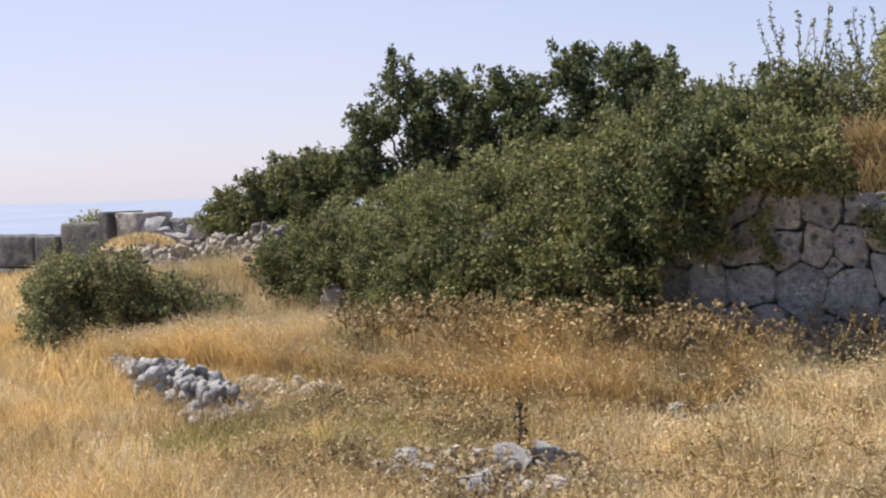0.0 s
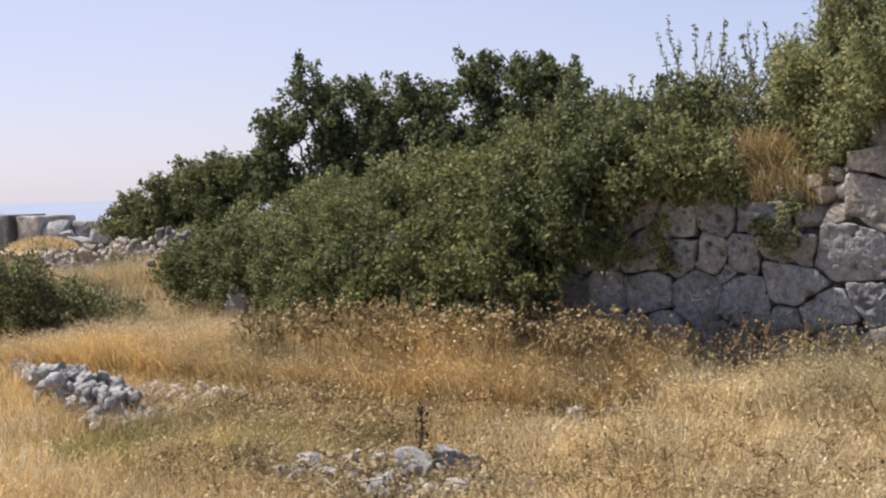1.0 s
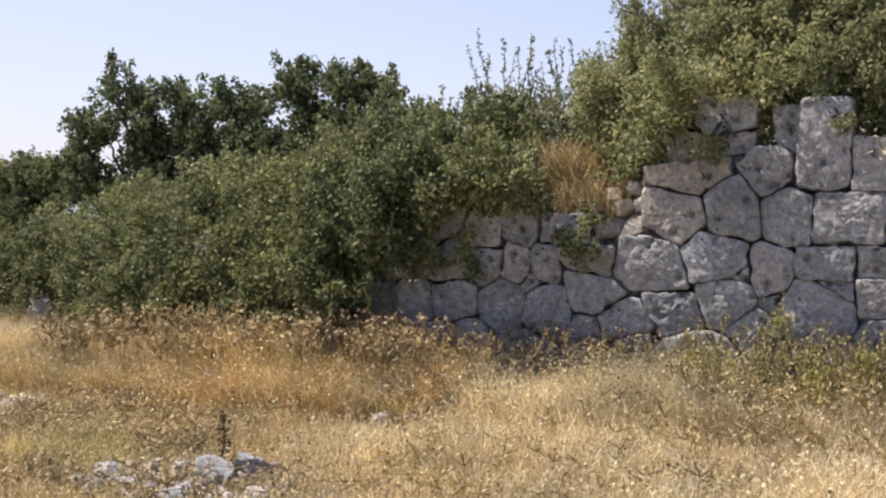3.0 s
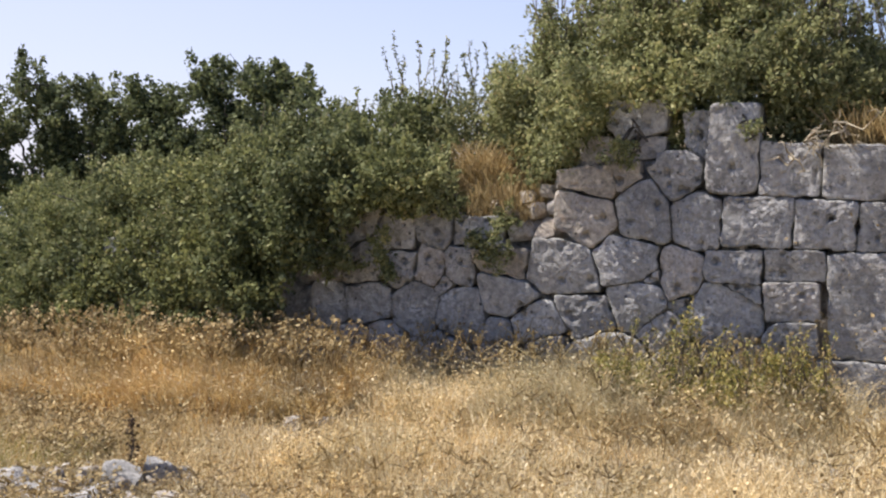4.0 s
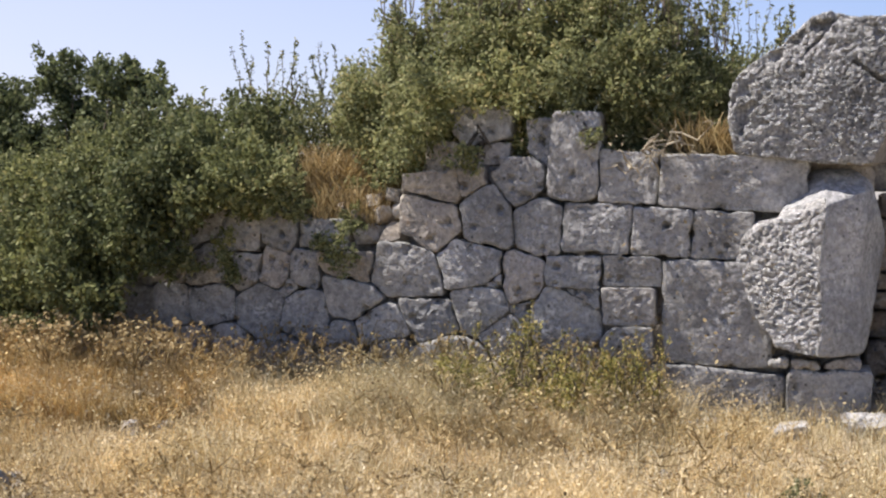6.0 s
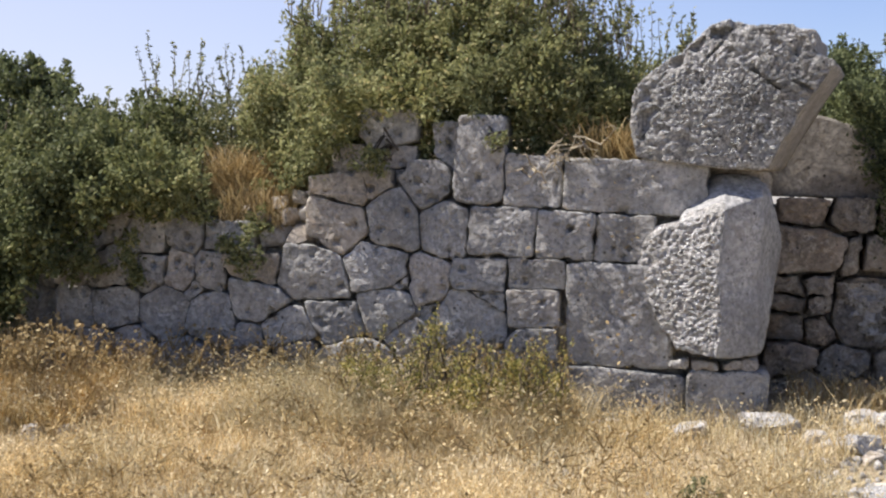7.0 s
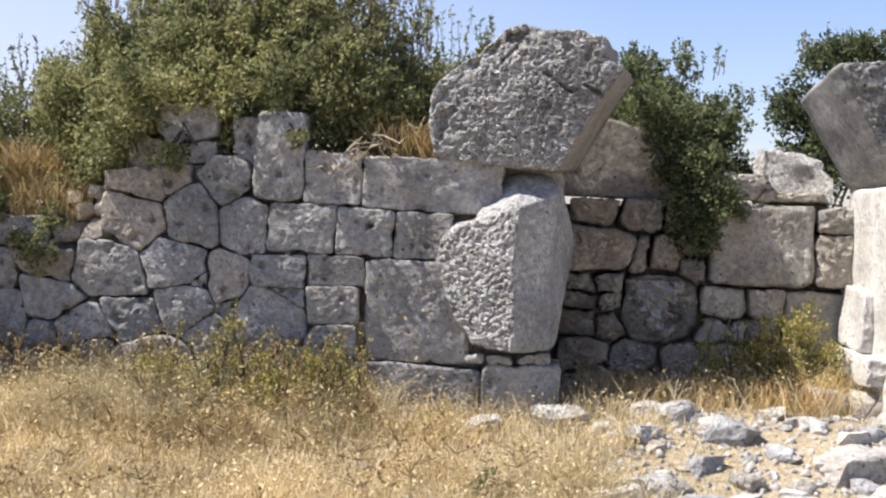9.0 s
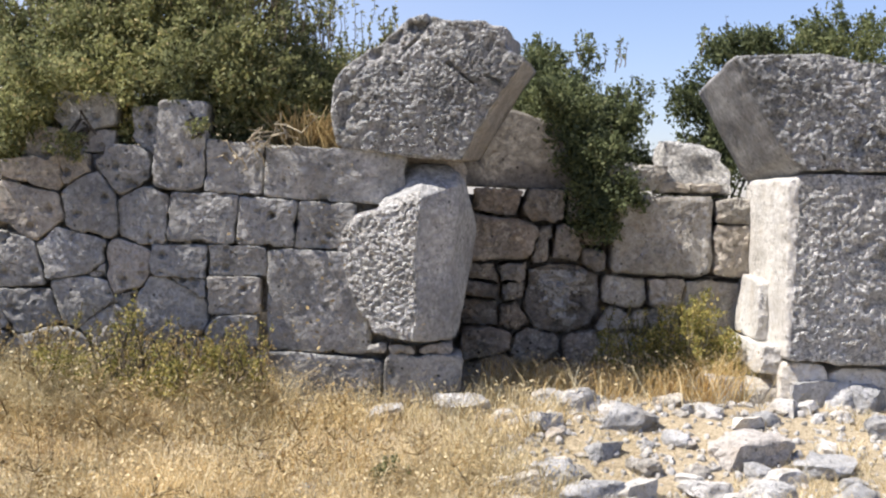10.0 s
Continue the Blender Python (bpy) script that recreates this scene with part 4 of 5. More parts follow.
shrub("hanging_sprig", "sprig of green leaves hanging over the wall face", [((-1.75, 8.17, 1.86), (0.17, 0.09, 0.13))], 0.034, LEAF, 2200, 12, [(-1.72, 8.4, 1.95)], tuft=0.08)
shrub("hanging_sprig", "sprig of green leaves hanging over the wall face", [((-1.0, 8.18, 2.0), (0.1, 0.07, 0.09))], 0.034, LEAF, 2000, 13, [(-0.98, 8.4, 2.0)], tuft=0.07)
# shrubs over the collapsed stretch
shrub("creeping_shrub", "large dark green shrub spilling over the collapsed wall", [
    ((-3.75, 8.95, 1.9), (0.55, 0.55, 0.4)), ((-4.25, 8.75, 1.65), (0.6, 0.6, 0.58)), ((-4.75, 8.6, 1.45), (0.62, 0.55, 0.62)), ((-5.15, 9.0, 1.55), (0.7, 0.6, 0.58)),
    ((-5.4, 8.75, 1.1), (0.65, 0.5, 0.65)), ((-6.0, 9.0, 1.25), (0.7, 0.6, 0.6)), ((-6.3, 8.95, 0.8), (0.6, 0.5, 0.5)), ((-6.9, 9.2, 0.95), (0.7, 0.6, 0.5)),
    ((-7.6, 9.5, 0.8), (0.6, 0.6, 0.45)), ((-3.95, 8.45, 1.6), (0.36, 0.3, 0.3)), ((-4.62, 8.3, 1.1), (0.3, 0.3, 0.4)), ((-5.0, 8.3, 0.9), (0.45, 0.35, 0.5)), ((-5.6, 8.45, 0.8), (0.5, 0.35, 0.45)), ((-6.3, 8.65, 0.7), (0.5, 0.35, 0.4)), ((-7.0, 8.8, 0.65), (0.5, 0.35, 0.36)), ((-7.6, 9.1, 0.6), (0.45, 0.3, 0.3)), ((-3.75, 8.45, 1.75), (0.4, 0.35, 0.4)), ((-3.4, 8.5, 1.75), (0.3, 0.3, 0.22)), ((-3.85, 8.05, 1.62), (0.4, 0.26, 0.3)), ((-4.3, 8.0, 1.45), (0.45, 0.3, 0.4)), ((-4.1, 8.02, 1.2), (0.22, 0.16, 0.24)), ((-4.7, 8.05, 1.2), (0.4, 0.3, 0.5)), ((-3.72, 7.98, 1.6), (0.36, 0.28, 0.26)), ((-4.0, 7.92, 1.3), (0.26, 0.22, 0.26)), ((-4.45, 7.92, 0.98), (0.34, 0.28, 0.46)), ((-3.4, 8.1, 1.72), (0.3, 0.2, 0.22)), ((-3.35, 8.3, 1.62), (0.3, 0.2, 0.2))],
    0.044, LEAF_BUSH, 2250, 14, [(-4.0, 9.0, 1.0), (-5.0, 9.1, 1.0), (-6.0, 9.3, 0.8), (-7.0, 9.6, 0.6)],
    line_feet(2, 26, -5.0, -3.3, 8.8, 9.3, lambda x: 2.12 + 0.08 * (x + 3.3)), 0.3, 0.55)
shrub("creeping_shrub", "low olive shrub among tumbled wall stones", [((-9.4, 9.75, 0.72), (0.42, 0.3, 0.42)), ((-9.05, 9.85, 0.95), (0.42, 0.3, 0.34)), ((-8.8, 9.5, 0.62), (0.22, 0.22, 0.3)), ((-10.0, 10.2, 0.7), (0.4, 0.3, 0.4)), ((-8.4, 9.8, 0.8), (0.55, 0.5, 0.45)), ((-9.3, 11.2, 1.0), (0.8, 0.5, 0.5)), ((-8.4, 11.0, 1.2), (0.8, 0.5, 0.5)), ((-9.0, 10.3, 0.7), (0.6, 0.5, 0.38)), ((-9.8, 11.0, 0.7), (0.7, 0.5, 0.4)), ((-7.9, 10.4, 1.05), (0.7, 0.5, 0.4)), ((-6.9, 10.2, 1.25), (0.8, 0.6, 0.42)), ((-6.0, 10.2, 1.5), (0.8, 0.6, 0.45))],
    0.045, LEAF_BUSH, 2200, 15, [(-8.6, 10.2, 0.4), (-6.8, 10.4, 0.9)])
shrub("hanging_sprig", "leafy sprigs hanging over the shaded stones", [((-2.86, 8.55, 1.62), (0.2, 0.12, 0.16)), ((-2.6, 8.3, 1.42), (0.1, 0.08, 0.12)), ((-3.0, 8.1, 1.55), (0.22, 0.14, 0.14)), ((-3.3, 8.08, 1.58), (0.28, 0.16, 0.2)), ((-3.6, 8.08, 1.5), (0.22, 0.16, 0.2)), ((-3.1, 8.1, 1.7), (0.3, 0.16, 0.1)), ((-3.45, 8.1, 1.22), (0.11, 0.08, 0.13)), ((-3.42, 8.12, 1.04), (0.14, 0.08, 0.12)), ((-2.72, 8.14, 1.3), (0.15, 0.08, 0.13)), ((-2.62, 8.14, 1.15), (0.1, 0.06, 0.1)), ((-3.8, 8.06, 1.15), (0.16, 0.12, 0.16))],
    0.036, LEAF, 3000, 16, [(-3.1, 8.5, 1.4)], tuft=0.08)
shrub("wall_shrub", "upright green shrub on the bank behind the wall", [((-3.2, 9.2, 2.05), (0.42, 0.4, 0.34)), ((-3.6, 9.5, 2.15), (0.48, 0.4, 0.32)), ((-2.95, 9.3, 2.15), (0.32, 0.35, 0.34)), ((-3.3, 9.1, 1.75), (0.4, 0.3, 0.35)), ((-2.8, 9.4, 1.95), (0.4, 0.3, 0.3))],
    0.038, LEAF_GREY, 2000, 17, [(-3.2, 9.3, 1.3)], line_feet(3, 22, -3.9, -2.75, 9.0, 9.5, lambda x: 2.28), 0.46, 0.45)
rock("pale stone showing between the shrubs", -8.64, 9.46, (0.18, 0.16, 0.2), 271, STONE_WARM, 0.4, 0.0)
rock("pale stone showing between the shrubs", -8.58, 9.48, (0.13, 0.12, 0.14), 272, STONE_WARM, 0.4, 0.0, lift=0.36)
rock("grey stone at the foot of the shrubs", -8.95, 9.3, (0.12, 0.12, 0.1), 273, STONE, 0.7, 0.0, lift=0.05)
for k, (x, z, w) in enumerate([(-2.5, 1.33, 0.09), (-2.32, 1.34, 0.1), (-2.42, 1.46, 0.08), (-2.28, 1.5, 0.07), (-2.6, 1.44, 0.07), (-2.36, 1.6, 0.06), (-2.72, 1.5, 0.06), (-2.25, 1.65, 0.06), (-2.5, 1.56, 0.06)]):
    o = new("tumbled_stone", rock_mesh("tumbled_stone", (w * 1.2, w, w * 0.85), STONE_PALE if k % 3 == 0 else STONE_WARM, 280 + k, 14, 3, 0.045))
    o.location, o.rotation_euler = (x, 8.36 + 0.25 * (z - 1.3), z), (0, 0, k)
    tagged(o, "small tumbled stone in the gap of the wall", "stone", "tumbled stones in the wall gap")
# trees behind
tree("oak_tree", "small dark evergreen oak with a ragged crown", (-12.0, 15.2, 0.3), [((-12.0, 15.0, 3.05), (0.55, 0.5, 0.45)), ((-11.7, 15.0, 2.5), (0.5, 0.5, 0.4)), ((-12.6, 15.0, 2.45), (0.45, 0.45, 0.35)), ((-12.9, 15.0, 1.9), (0.55, 0.5, 0.45)), ((-12.1, 15.0, 1.7), (0.9, 0.7, 0.7)), ((-11.6, 15.1, 2.05), (0.5, 0.4, 0.5)), ((-13.4, 15.0, 1.3), (0.6, 0.5, 0.5))], 0.07, LEAF_DARK, 900, 21)
tree("oak_tree", "small dark evergreen oak with a ragged crown", (-11.0, 15.3, 0.5), [((-11.1, 15.2, 2.8), (0.42, 0.45, 0.38)), ((-10.8, 15.2, 2.3), (0.45, 0.5, 0.4)), ((-11.3, 15.0, 1.8), (0.6, 0.5, 0.5)), ((-10.7, 15.1, 2.1), (0.5, 0.4, 0.5))], 0.07, LEAF_DARK, 900, 22)
tree("oak_tree", "small dark evergreen oak with a ragged crown", (-10.2, 15.3, 0.6), [((-10.25, 15.2, 2.8), (0.42, 0.45, 0.4)), ((-9.95, 15.2, 2.3), (0.4, 0.5, 0.4)), ((-10.4, 15.1, 1.75), (0.55, 0.5, 0.45)), ((-9.8, 15.1, 2.2), (0.5, 0.4, 0.5)), ((-9.95, 15.2, 2.65), (0.3, 0.4, 0.3))], 0.07, LEAF_DARK, 900, 23)
tree("oak_tree", "small dark evergreen oak with a ragged crown", (-9.2, 15.3, 0.8), [((-9.3, 15.2, 2.95), (0.5, 0.5, 0.42)), ((-8.8, 15.2, 2.5), (0.45, 0.5, 0.4)), ((-9.4, 15.1, 2.0), (0.6, 0.5, 0.5)), ((-8.75, 15.1, 2.25), (0.5, 0.4, 0.5))], 0.07, LEAF_DARK, 900, 24)
tree("oak_tree", "small dark evergreen oak with a ragged crown", (-8.2, 15.2, 0.9), [((-8.4, 15.1, 2.85), (0.5, 0.5, 0.4)), ((-7.95, 15.1, 2.95), (0.4, 0.45, 0.38)), ((-8.0, 15.0, 2.3), (0.7, 0.6, 0.5)), ((-7.3, 14.8, 2.4), (0.6, 0.5, 0.4))], 0.07, LEAF_DARK, 900, 25)
shrub("evergreen_thicket", "rounded dark green thicket on the slope", [((-16.05, 15.1, 0.91), (0.53, 0.55, 0.42)), ((-15.49, 15.1, 1.24), (0.63, 0.55, 0.51)), ((-14.83, 15.1, 1.46), (0.68, 0.55, 0.55)), ((-14.26, 15.1, 1.59), (0.63, 0.55, 0.51)), ((-13.84, 15.1, 1.35), (0.63, 0.55, 0.51)), ((-14.47, 15.1, 1.00), (0.68, 0.55, 0.55)), ((-15.19, 15.1, 0.82), (0.63, 0.55, 0.51)), ((-13.58, 15.1, 1.71), (0.53, 0.55, 0.42))], 0.065, LEAF_BUSH, 1900, 26, [(-14.5, 15.2, 0.0), (-15.5, 15.2, 0.0)], tuft=0.16)
shrub("evergreen_thicket", "mixed green thicket below the oaks", [((-12.0, 13.0, 0.7), (1.0, 0.6, 0.5)), ((-10.8, 12.8, 0.9), (1.0, 0.6, 0.55)), ((-9.6, 12.6, 1.15), (1.0, 0.6, 0.6)), ((-8.4, 12.4, 1.3), (1.0, 0.6, 0.55)), ((-7.2, 12.2, 1.5), (1.0, 0.6, 0.55)), ((-6.0, 12.0, 1.75), (1.0, 0.6, 0.5))], 0.06, LEAF, 1100, 27, [(-11.0, 13.0, 0.4), (-8.5, 12.6, 0.7)], tuft=0.15)
# shrub in the field
shrub("field_shrub", "low grey-green shrub standing in the dry grass", [((-10.85, 8.05, 0.48), (0.38, 0.36, 0.6)), ((-10.65, 8.4, 0.52), (0.42, 0.38, 0.55)), ((-10.5, 8.8, 0.42), (0.42, 0.38, 0.46)), ((-10.4, 9.2, 0.3), (0.4, 0.36, 0.32)), ((-10.85, 7.8, 0.2), (0.36, 0.3, 0.42)), ((-10.4, 7.5, 0.2), (0.3, 0.26, 0.36)), ((-10.6, 7.65, 0.5), (0.32, 0.28, 0.36)), ((-11.0, 8.1, 0.55), (0.36, 0.34, 0.5)), ((-11.2, 9.0, 0.35), (0.5, 0.4, 0.45)), ((-11.6, 9.7, 0.25), (0.5, 0.4, 0.4)), ((-11.9, 10.5, 0.3), (0.45, 0.4, 0.38)), ((-12.3, 11.3, 0.35), (0.4, 0.4, 0.36)), ((-10.3, 9.6, 0.2), (0.35, 0.35, 0.22))], 0.045, LEAF_GREY, 1900, 28, [(-10.8, 8.6, 0.0), (-10.5, 9.6, 0.0)])
# behind the gateway
shrub("evergreen_shrub", "dark green shrub growing behind the gateway", [((1.55, 10.45, 2.5), (0.4, 0.36, 0.4)), ((1.3, 10.4, 2.6), (0.3, 0.3, 0.28)), ((1.42, 9.7, 2.3), (0.26, 0.28, 0.24)), ((1.6, 9.6, 2.15), (0.24, 0.22, 0.24)), ((1.58, 9.22, 2.02), (0.2, 0.1, 0.24)), ((1.66, 9.14, 1.58), (0.15, 0.08, 0.26)), ((1.5, 9.3, 2.3), (0.2, 0.14, 0.2)), ((1.35, 10.3, 2.3), (0.25, 0.25, 0.25)), ((1.95, 10.4, 2.25), (0.36, 0.36, 0.42)), ((1.85, 10.15, 1.8), (0.3, 0.25, 0.3)), ((2.1, 10.3, 1.95), (0.28, 0.3, 0.25)), ((1.72, 9.55, 1.55), (0.2, 0.16, 0.24)), ((1.65, 9.75, 1.95), (0.25, 0.2, 0.25)), ((1.7, 10.3, 2.2), (0.35, 0.3, 0.35)), ((1.75, 9.5, 1.35), (0.12, 0.1, 0.2)), ((1.82, 9.16, 1.78), (0.2, 0.1, 0.24)), ((1.78, 9.14, 1.5), (0.13, 0.07, 0.18)), ((1.98, 9.2, 1.72), (0.14, 0.1, 0.14))], 0.04, LEAF_DARK, 3800, 31, [(1.8, 10.5, 1.2)], line_feet(4, 10, 1.3, 2.1, 10.3, 10.5, lambda x: 2.7), 0.25, 0.5)
shrub("evergreen_shrub", "dark green shrub growing behind the gateway", [((2.85, 10.8, 2.35), (0.38, 0.36, 0.42)), ((3.3, 10.8, 2.8), (0.5, 0.4, 0.36)), ((4.0, 10.8, 2.95), (0.6, 0.4, 0.36)), ((2.9, 10.6, 1.9), (0.4, 0.3, 0.35))], 0.042, LEAF_DARK, 3600, 32, [(3.0, 10.9, 1.2)], line_feet(5, 14, 2.7, 4.2, 10.6, 10.9, lambda x: 2.9), 0.28, 0.5)
shrub("creeper", "small green creeper on the shaded masonry", [((2.72, 9.5, 1.45), (0.12, 0.08, 0.3)), ((2.3, 9.5, 1.68), (0.2, 0.08, 0.06)), ((2.75, 9.5, 1.0), (0.08, 0.06, 0.25))], 0.03, LEAF, 1600, 33, [(2.7, 9.58, 0.6)], tuft=0.06)
def dry_branch(seed, at, n, reach):
    """A bare bleached branch hanging over the wall's edge."""
    rng = np.random.default_rng(seed)
    root = tagged(new("dry_branch"), "bare bleached branch hanging over the wall", "branch")
    for k in range(n):
        tip = np.array(at) + rng.normal(0, 1, 3) * (reach, 0.05, reach * 0.8)
        line = wander(rng, at, tip, 6, 0.03)
        twig = part_np("twig", *tubes([line], 0.008, 0.003, 5), PALE_TWIG, root)
        p = np.array(line[3])
        part_np("side_twig", *tubes([wander(rng, p, p + rng.normal(0, 0.07, 3), 4, 0.01)], 0.004, 0.002, 4), PALE_TWIG, twig)


PALE_TWIG = plant_material("bleached_twig", [(0.0, (0.35, 0.29, 0.22)), (1.0, (0.5, 0.43, 0.34))], 0.0, 0.9)
dry_branch(81, (-0.62, 8.16, 1.93), 7, 0.16)
dry_branch(82, (-0.4, 8.2, 1.98), 6, 0.14)
dry_branch(83, (-0.7, 8.14, 1.8), 3, 0.12)
# yellowing shrubs at the foot
shrub("low_shrub", "yellow-green low shrub at the foot of the wall", [((-1.6, 7.75, 0.42), (0.28, 0.26, 0.26)), ((-1.2, 7.75, 0.46), (0.34, 0.28, 0.3)), ((-0.75, 7.85, 0.42), (0.3, 0.22, 0.26)), ((-1.36, 7.7, 0.36), (0.3, 0.22, 0.24)), ((-0.98, 7.72, 0.4), (0.3, 0.22, 0.24)), ((-0.55, 7.9, 0.42), (0.16, 0.14, 0.22)), ((-1.26, 7.72, 0.72), (0.1, 0.08, 0.18))], 0.026, LEAF_YELLOW, 1700, 41, [(-1.4, 7.8, 0.1), (-0.9, 7.8, 0.1)],
    [(-1.28, 7.7, 0.6), (-1.24, 7.72, 0.62), (-0.85, 7.8, 0.52), (-0.6, 7.9, 0.5)] + line_feet(6, 70, -1.85, -0.42, 7.55, 7.95, lambda x: 0.45), 0.34, 0.5, 0.09)
shrub("low_shrub", "yellow-green low shrub at the foot of the gateway", [((2.35, 8.85, 0.56), (0.36, 0.25, 0.36)), ((2.02, 8.85, 0.46), (0.32, 0.25, 0.3)), ((2.66, 8.8, 0.42), (0.18, 0.2, 0.36)), ((2.45, 8.85, 0.82), (0.16, 0.14, 0.16)), ((1.85, 8.9, 0.55), (0.12, 0.12, 0.14)), ((2.15, 9.05, 0.3), (0.4, 0.2, 0.2)), ((2.5, 8.9, 0.7), (0.2, 0.2, 0.26)), ((2.6, 8.85, 0.45), (0.2, 0.2, 0.3)), ((2.3, 8.85, 0.4), (0.3, 0.2, 0.25))], 0.026, LEAF_YELLOW, 2000, 42, [(2.2, 9.0, 0.2)], [(2.4, 8.9, 0.65)] + line_feet(7, 46, 1.8, 2.7, 8.7, 9.0, lambda x: 0.5), 0.34, 0.5, 0.09)


# ---------------------------------------------------------------- grass
def blades(rng, x, y, z, h, lean, width):
    """Bent tapering blades of two segments: five corners each."""
    n = len(x)
    a = rng.uniform(0, 2 * math.pi, n)
    side = np.stack((np.cos(a), np.sin(a), np.zeros(n)), 1)
    b = rng.uniform(0, 2 * math.pi, n)
    drift = np.stack((np.cos(b), np.sin(b), np.zeros(n)), 1) * (lean * h)[:, None]
    foot = np.stack((x, y, z), 1)
    mid = foot + drift * 0.35 + np.array((0, 0, 1)) * (h * 0.55)[:, None]
    tip = foot + drift + np.array((0, 0, 1)) * (h * (1 - 0.25 * lean))[:, None]
    w = side * width[:, None]
    v = np.stack((foot - w, foot + w, mid + w * 0.8, mid - w * 0.8, tip), 1).reshape(-1, 3)
    k = np.arange(n)[:, None] * 5
    quads, tris = k + np.array((0, 1, 2, 3)), k + np.array((3, 2, 4))
    return v, quads, tris, tip, unit(tip - mid)


def grass(name, label, material, seed, n, region, height, lean=(0.15, 1.1), width=0.0024, heads=0.0, patch=0.0, head_material=None, head=0.014):
    """Grass over a region x0, x1, y0, y1; region may be cut by a test. patch: how unevenly it stands."""
    rng = np.random.default_rng(seed)
    x0, x1, y0, y1, test = region
    x, y = rng.uniform(x0, x1, n), rng.uniform(y0, y1, n)
    keep = np.array([test(a, b) and noise.noise((a * 1.1, b * 1.1, seed)) + 0.5 * noise.noise((a * 3.1, b * 3.1, seed)) > patch + rng.normal(0, 0.25) for a, b in zip(x, y)])
    x, y = x[keep], y[keep]
    z = np.array([ground_z(a, b) for a, b in zip(x, y)]) - 0.01
    tall = np.array([0.75 + 0.5 * noise.noise((a * 0.9, b * 0.9, 5)) for a, b in zip(x, y)])
    h = rng.uniform(*height, len(x)) * tall
    v, q, t, tip, way = blades(rng, x, y, z, h, rng.uniform(*lean, len(x)), width * rng.uniform(0.6, 1.4, len(x)))
    me = bpy.data.meshes.new(name)
    me.vertices.add(len(v))
    me.vertices.foreach_set("co", v.astype(np.float32).ravel())
    idx = np.concatenate((q.ravel(), t.ravel())).astype(np.int32)
    me.loops.add(len(idx))
    me.loops.foreach_set("vertex_index", idx)
    m = len(q)
    me.polygons.add(2 * m)
    me.polygons.foreach_set("loop_start", np.concatenate((np.arange(m) * 4, 4 * m + np.arange(m) * 3)).astype(np.int32))
    me.polygons.foreach_set("loop_total", np.concatenate((np.full(m, 4), np.full(m, 3))).astype(np.int32))
    me.update(calc_edges=True)
    me.materials.append(material)
    ob = tagged(new(name, me), label, "grass", kind="stuff")
    if heads:
        some = rng.random(len(tip)) < heads
        hv, hf = leaf_quads(rng, tip[some], way[some], head, 0.5)
        part_np("seed_heads", hv, hf, head_material or HEADS, ob, "bleached seed heads")["kind"] = "stuff"
    return ob


def seen_field(x, y):
    """The open field in front of the walls."""
    d = math.hypot(x, y)
    if d < 5.0 or y < 1.0:
        return False
    return y < (9.5 if 0.9 < x < 2.7 else WALL_Y - 0.06 + wall_line(x) if x > -8.2 else 40.0)


def field(x, y):
    return seen_field(x, y) and x < 1.25 + 0.2 * math.sin(y * 5) - 0.1 * (7.2 - y)


grass("dry_grass", "tall golden dry grass over the field", STRAW, 51, 60000, (-5.5, 1.45, 3.8, 8.3, field), (0.1, 0.34), heads=0.5, head=0.018)
grass("ochre_grass", "tall ochre dry grass over the field", STRAW_OCHRE, 50, 100000, (-12.5, -3.5, 3.2, 10.2, lambda x, y: field(x, y) and x < -4.0 + 0.8 * noise.noise((x, y, 1))), (0.12, 0.36), heads=0.3, patch=-0.4)
grass("ochre_grass", "scattered dry grass by the path", STRAW_OCHRE, 49, 22000, (-7.0, 5.0, -5.0, 5.5, lambda x, y: math.hypot(x, y) > 0.7), (0.06, 0.22), patch=-0.1)
grass("pale_grass", "pale bleached grass in loose tufts", STRAW_PALE, 52, 60000, (-6.0, 1.45, 4.8, 8.3, field), (0.1, 0.3), patch=0.05, heads=0.7, head=0.023)
grass("dry_grass", "golden dry grass on the falling slope", STRAW_OCHRE, 53, 60000, (-36.0, -8.5, 6.0, 30.0, seen_field), (0.25, 0.5), width=0.006, patch=-0.4)
grass("dry_grass", "pale dry grass below the shrubs", STRAW, 46, 30000, (-13.5, -8.0, 8.6, 12.0, lambda x, y: True), (0.3, 0.62), patch=-0.4)
grass("dry_grass", "golden grass in the shaded passage", STRAW_OCHRE, 54, 5000, (0.95, 2.75, 8.2, 9.0, seen_field), (0.15, 0.42), heads=0.4, patch=0.0)
grass("dry_grass", "sparse straw between the tumbled rocks", STRAW_PALE, 55, 26000, (0.2, 4.5, 5.0, 8.6, seen_field), (0.03, 0.16), patch=0.12, heads=0.1, lean=(0.4, 1.6))
grass("dry_grass", "ochre dry grass on the bank behind the wall", STRAW_OCHRE, 56, 2500, (-3.3, -2.25, 8.85, 9.4, lambda x, y: True), (0.15, 0.45), heads=0.3)
grass("withered_growth", "withered brown growth in the gap of the wall", WEED, 47, 1500, (-2.75, -2.2, 8.62, 9.0, lambda x, y: True), (0.1, 0.4), lean=(0.3, 1.4), heads=0.7, head=0.03, head_material=WEED)
grass("dry_grass", "tall tuft of ochre grass on the bank", STRAW, 48, 2600, (-3.2, -2.85, 9.0, 9.3, lambda x, y: True), (0.4, 0.85), lean=(0.3, 1.2), heads=0.8, patch=-0.5, head_material=STRAW_OCHRE)
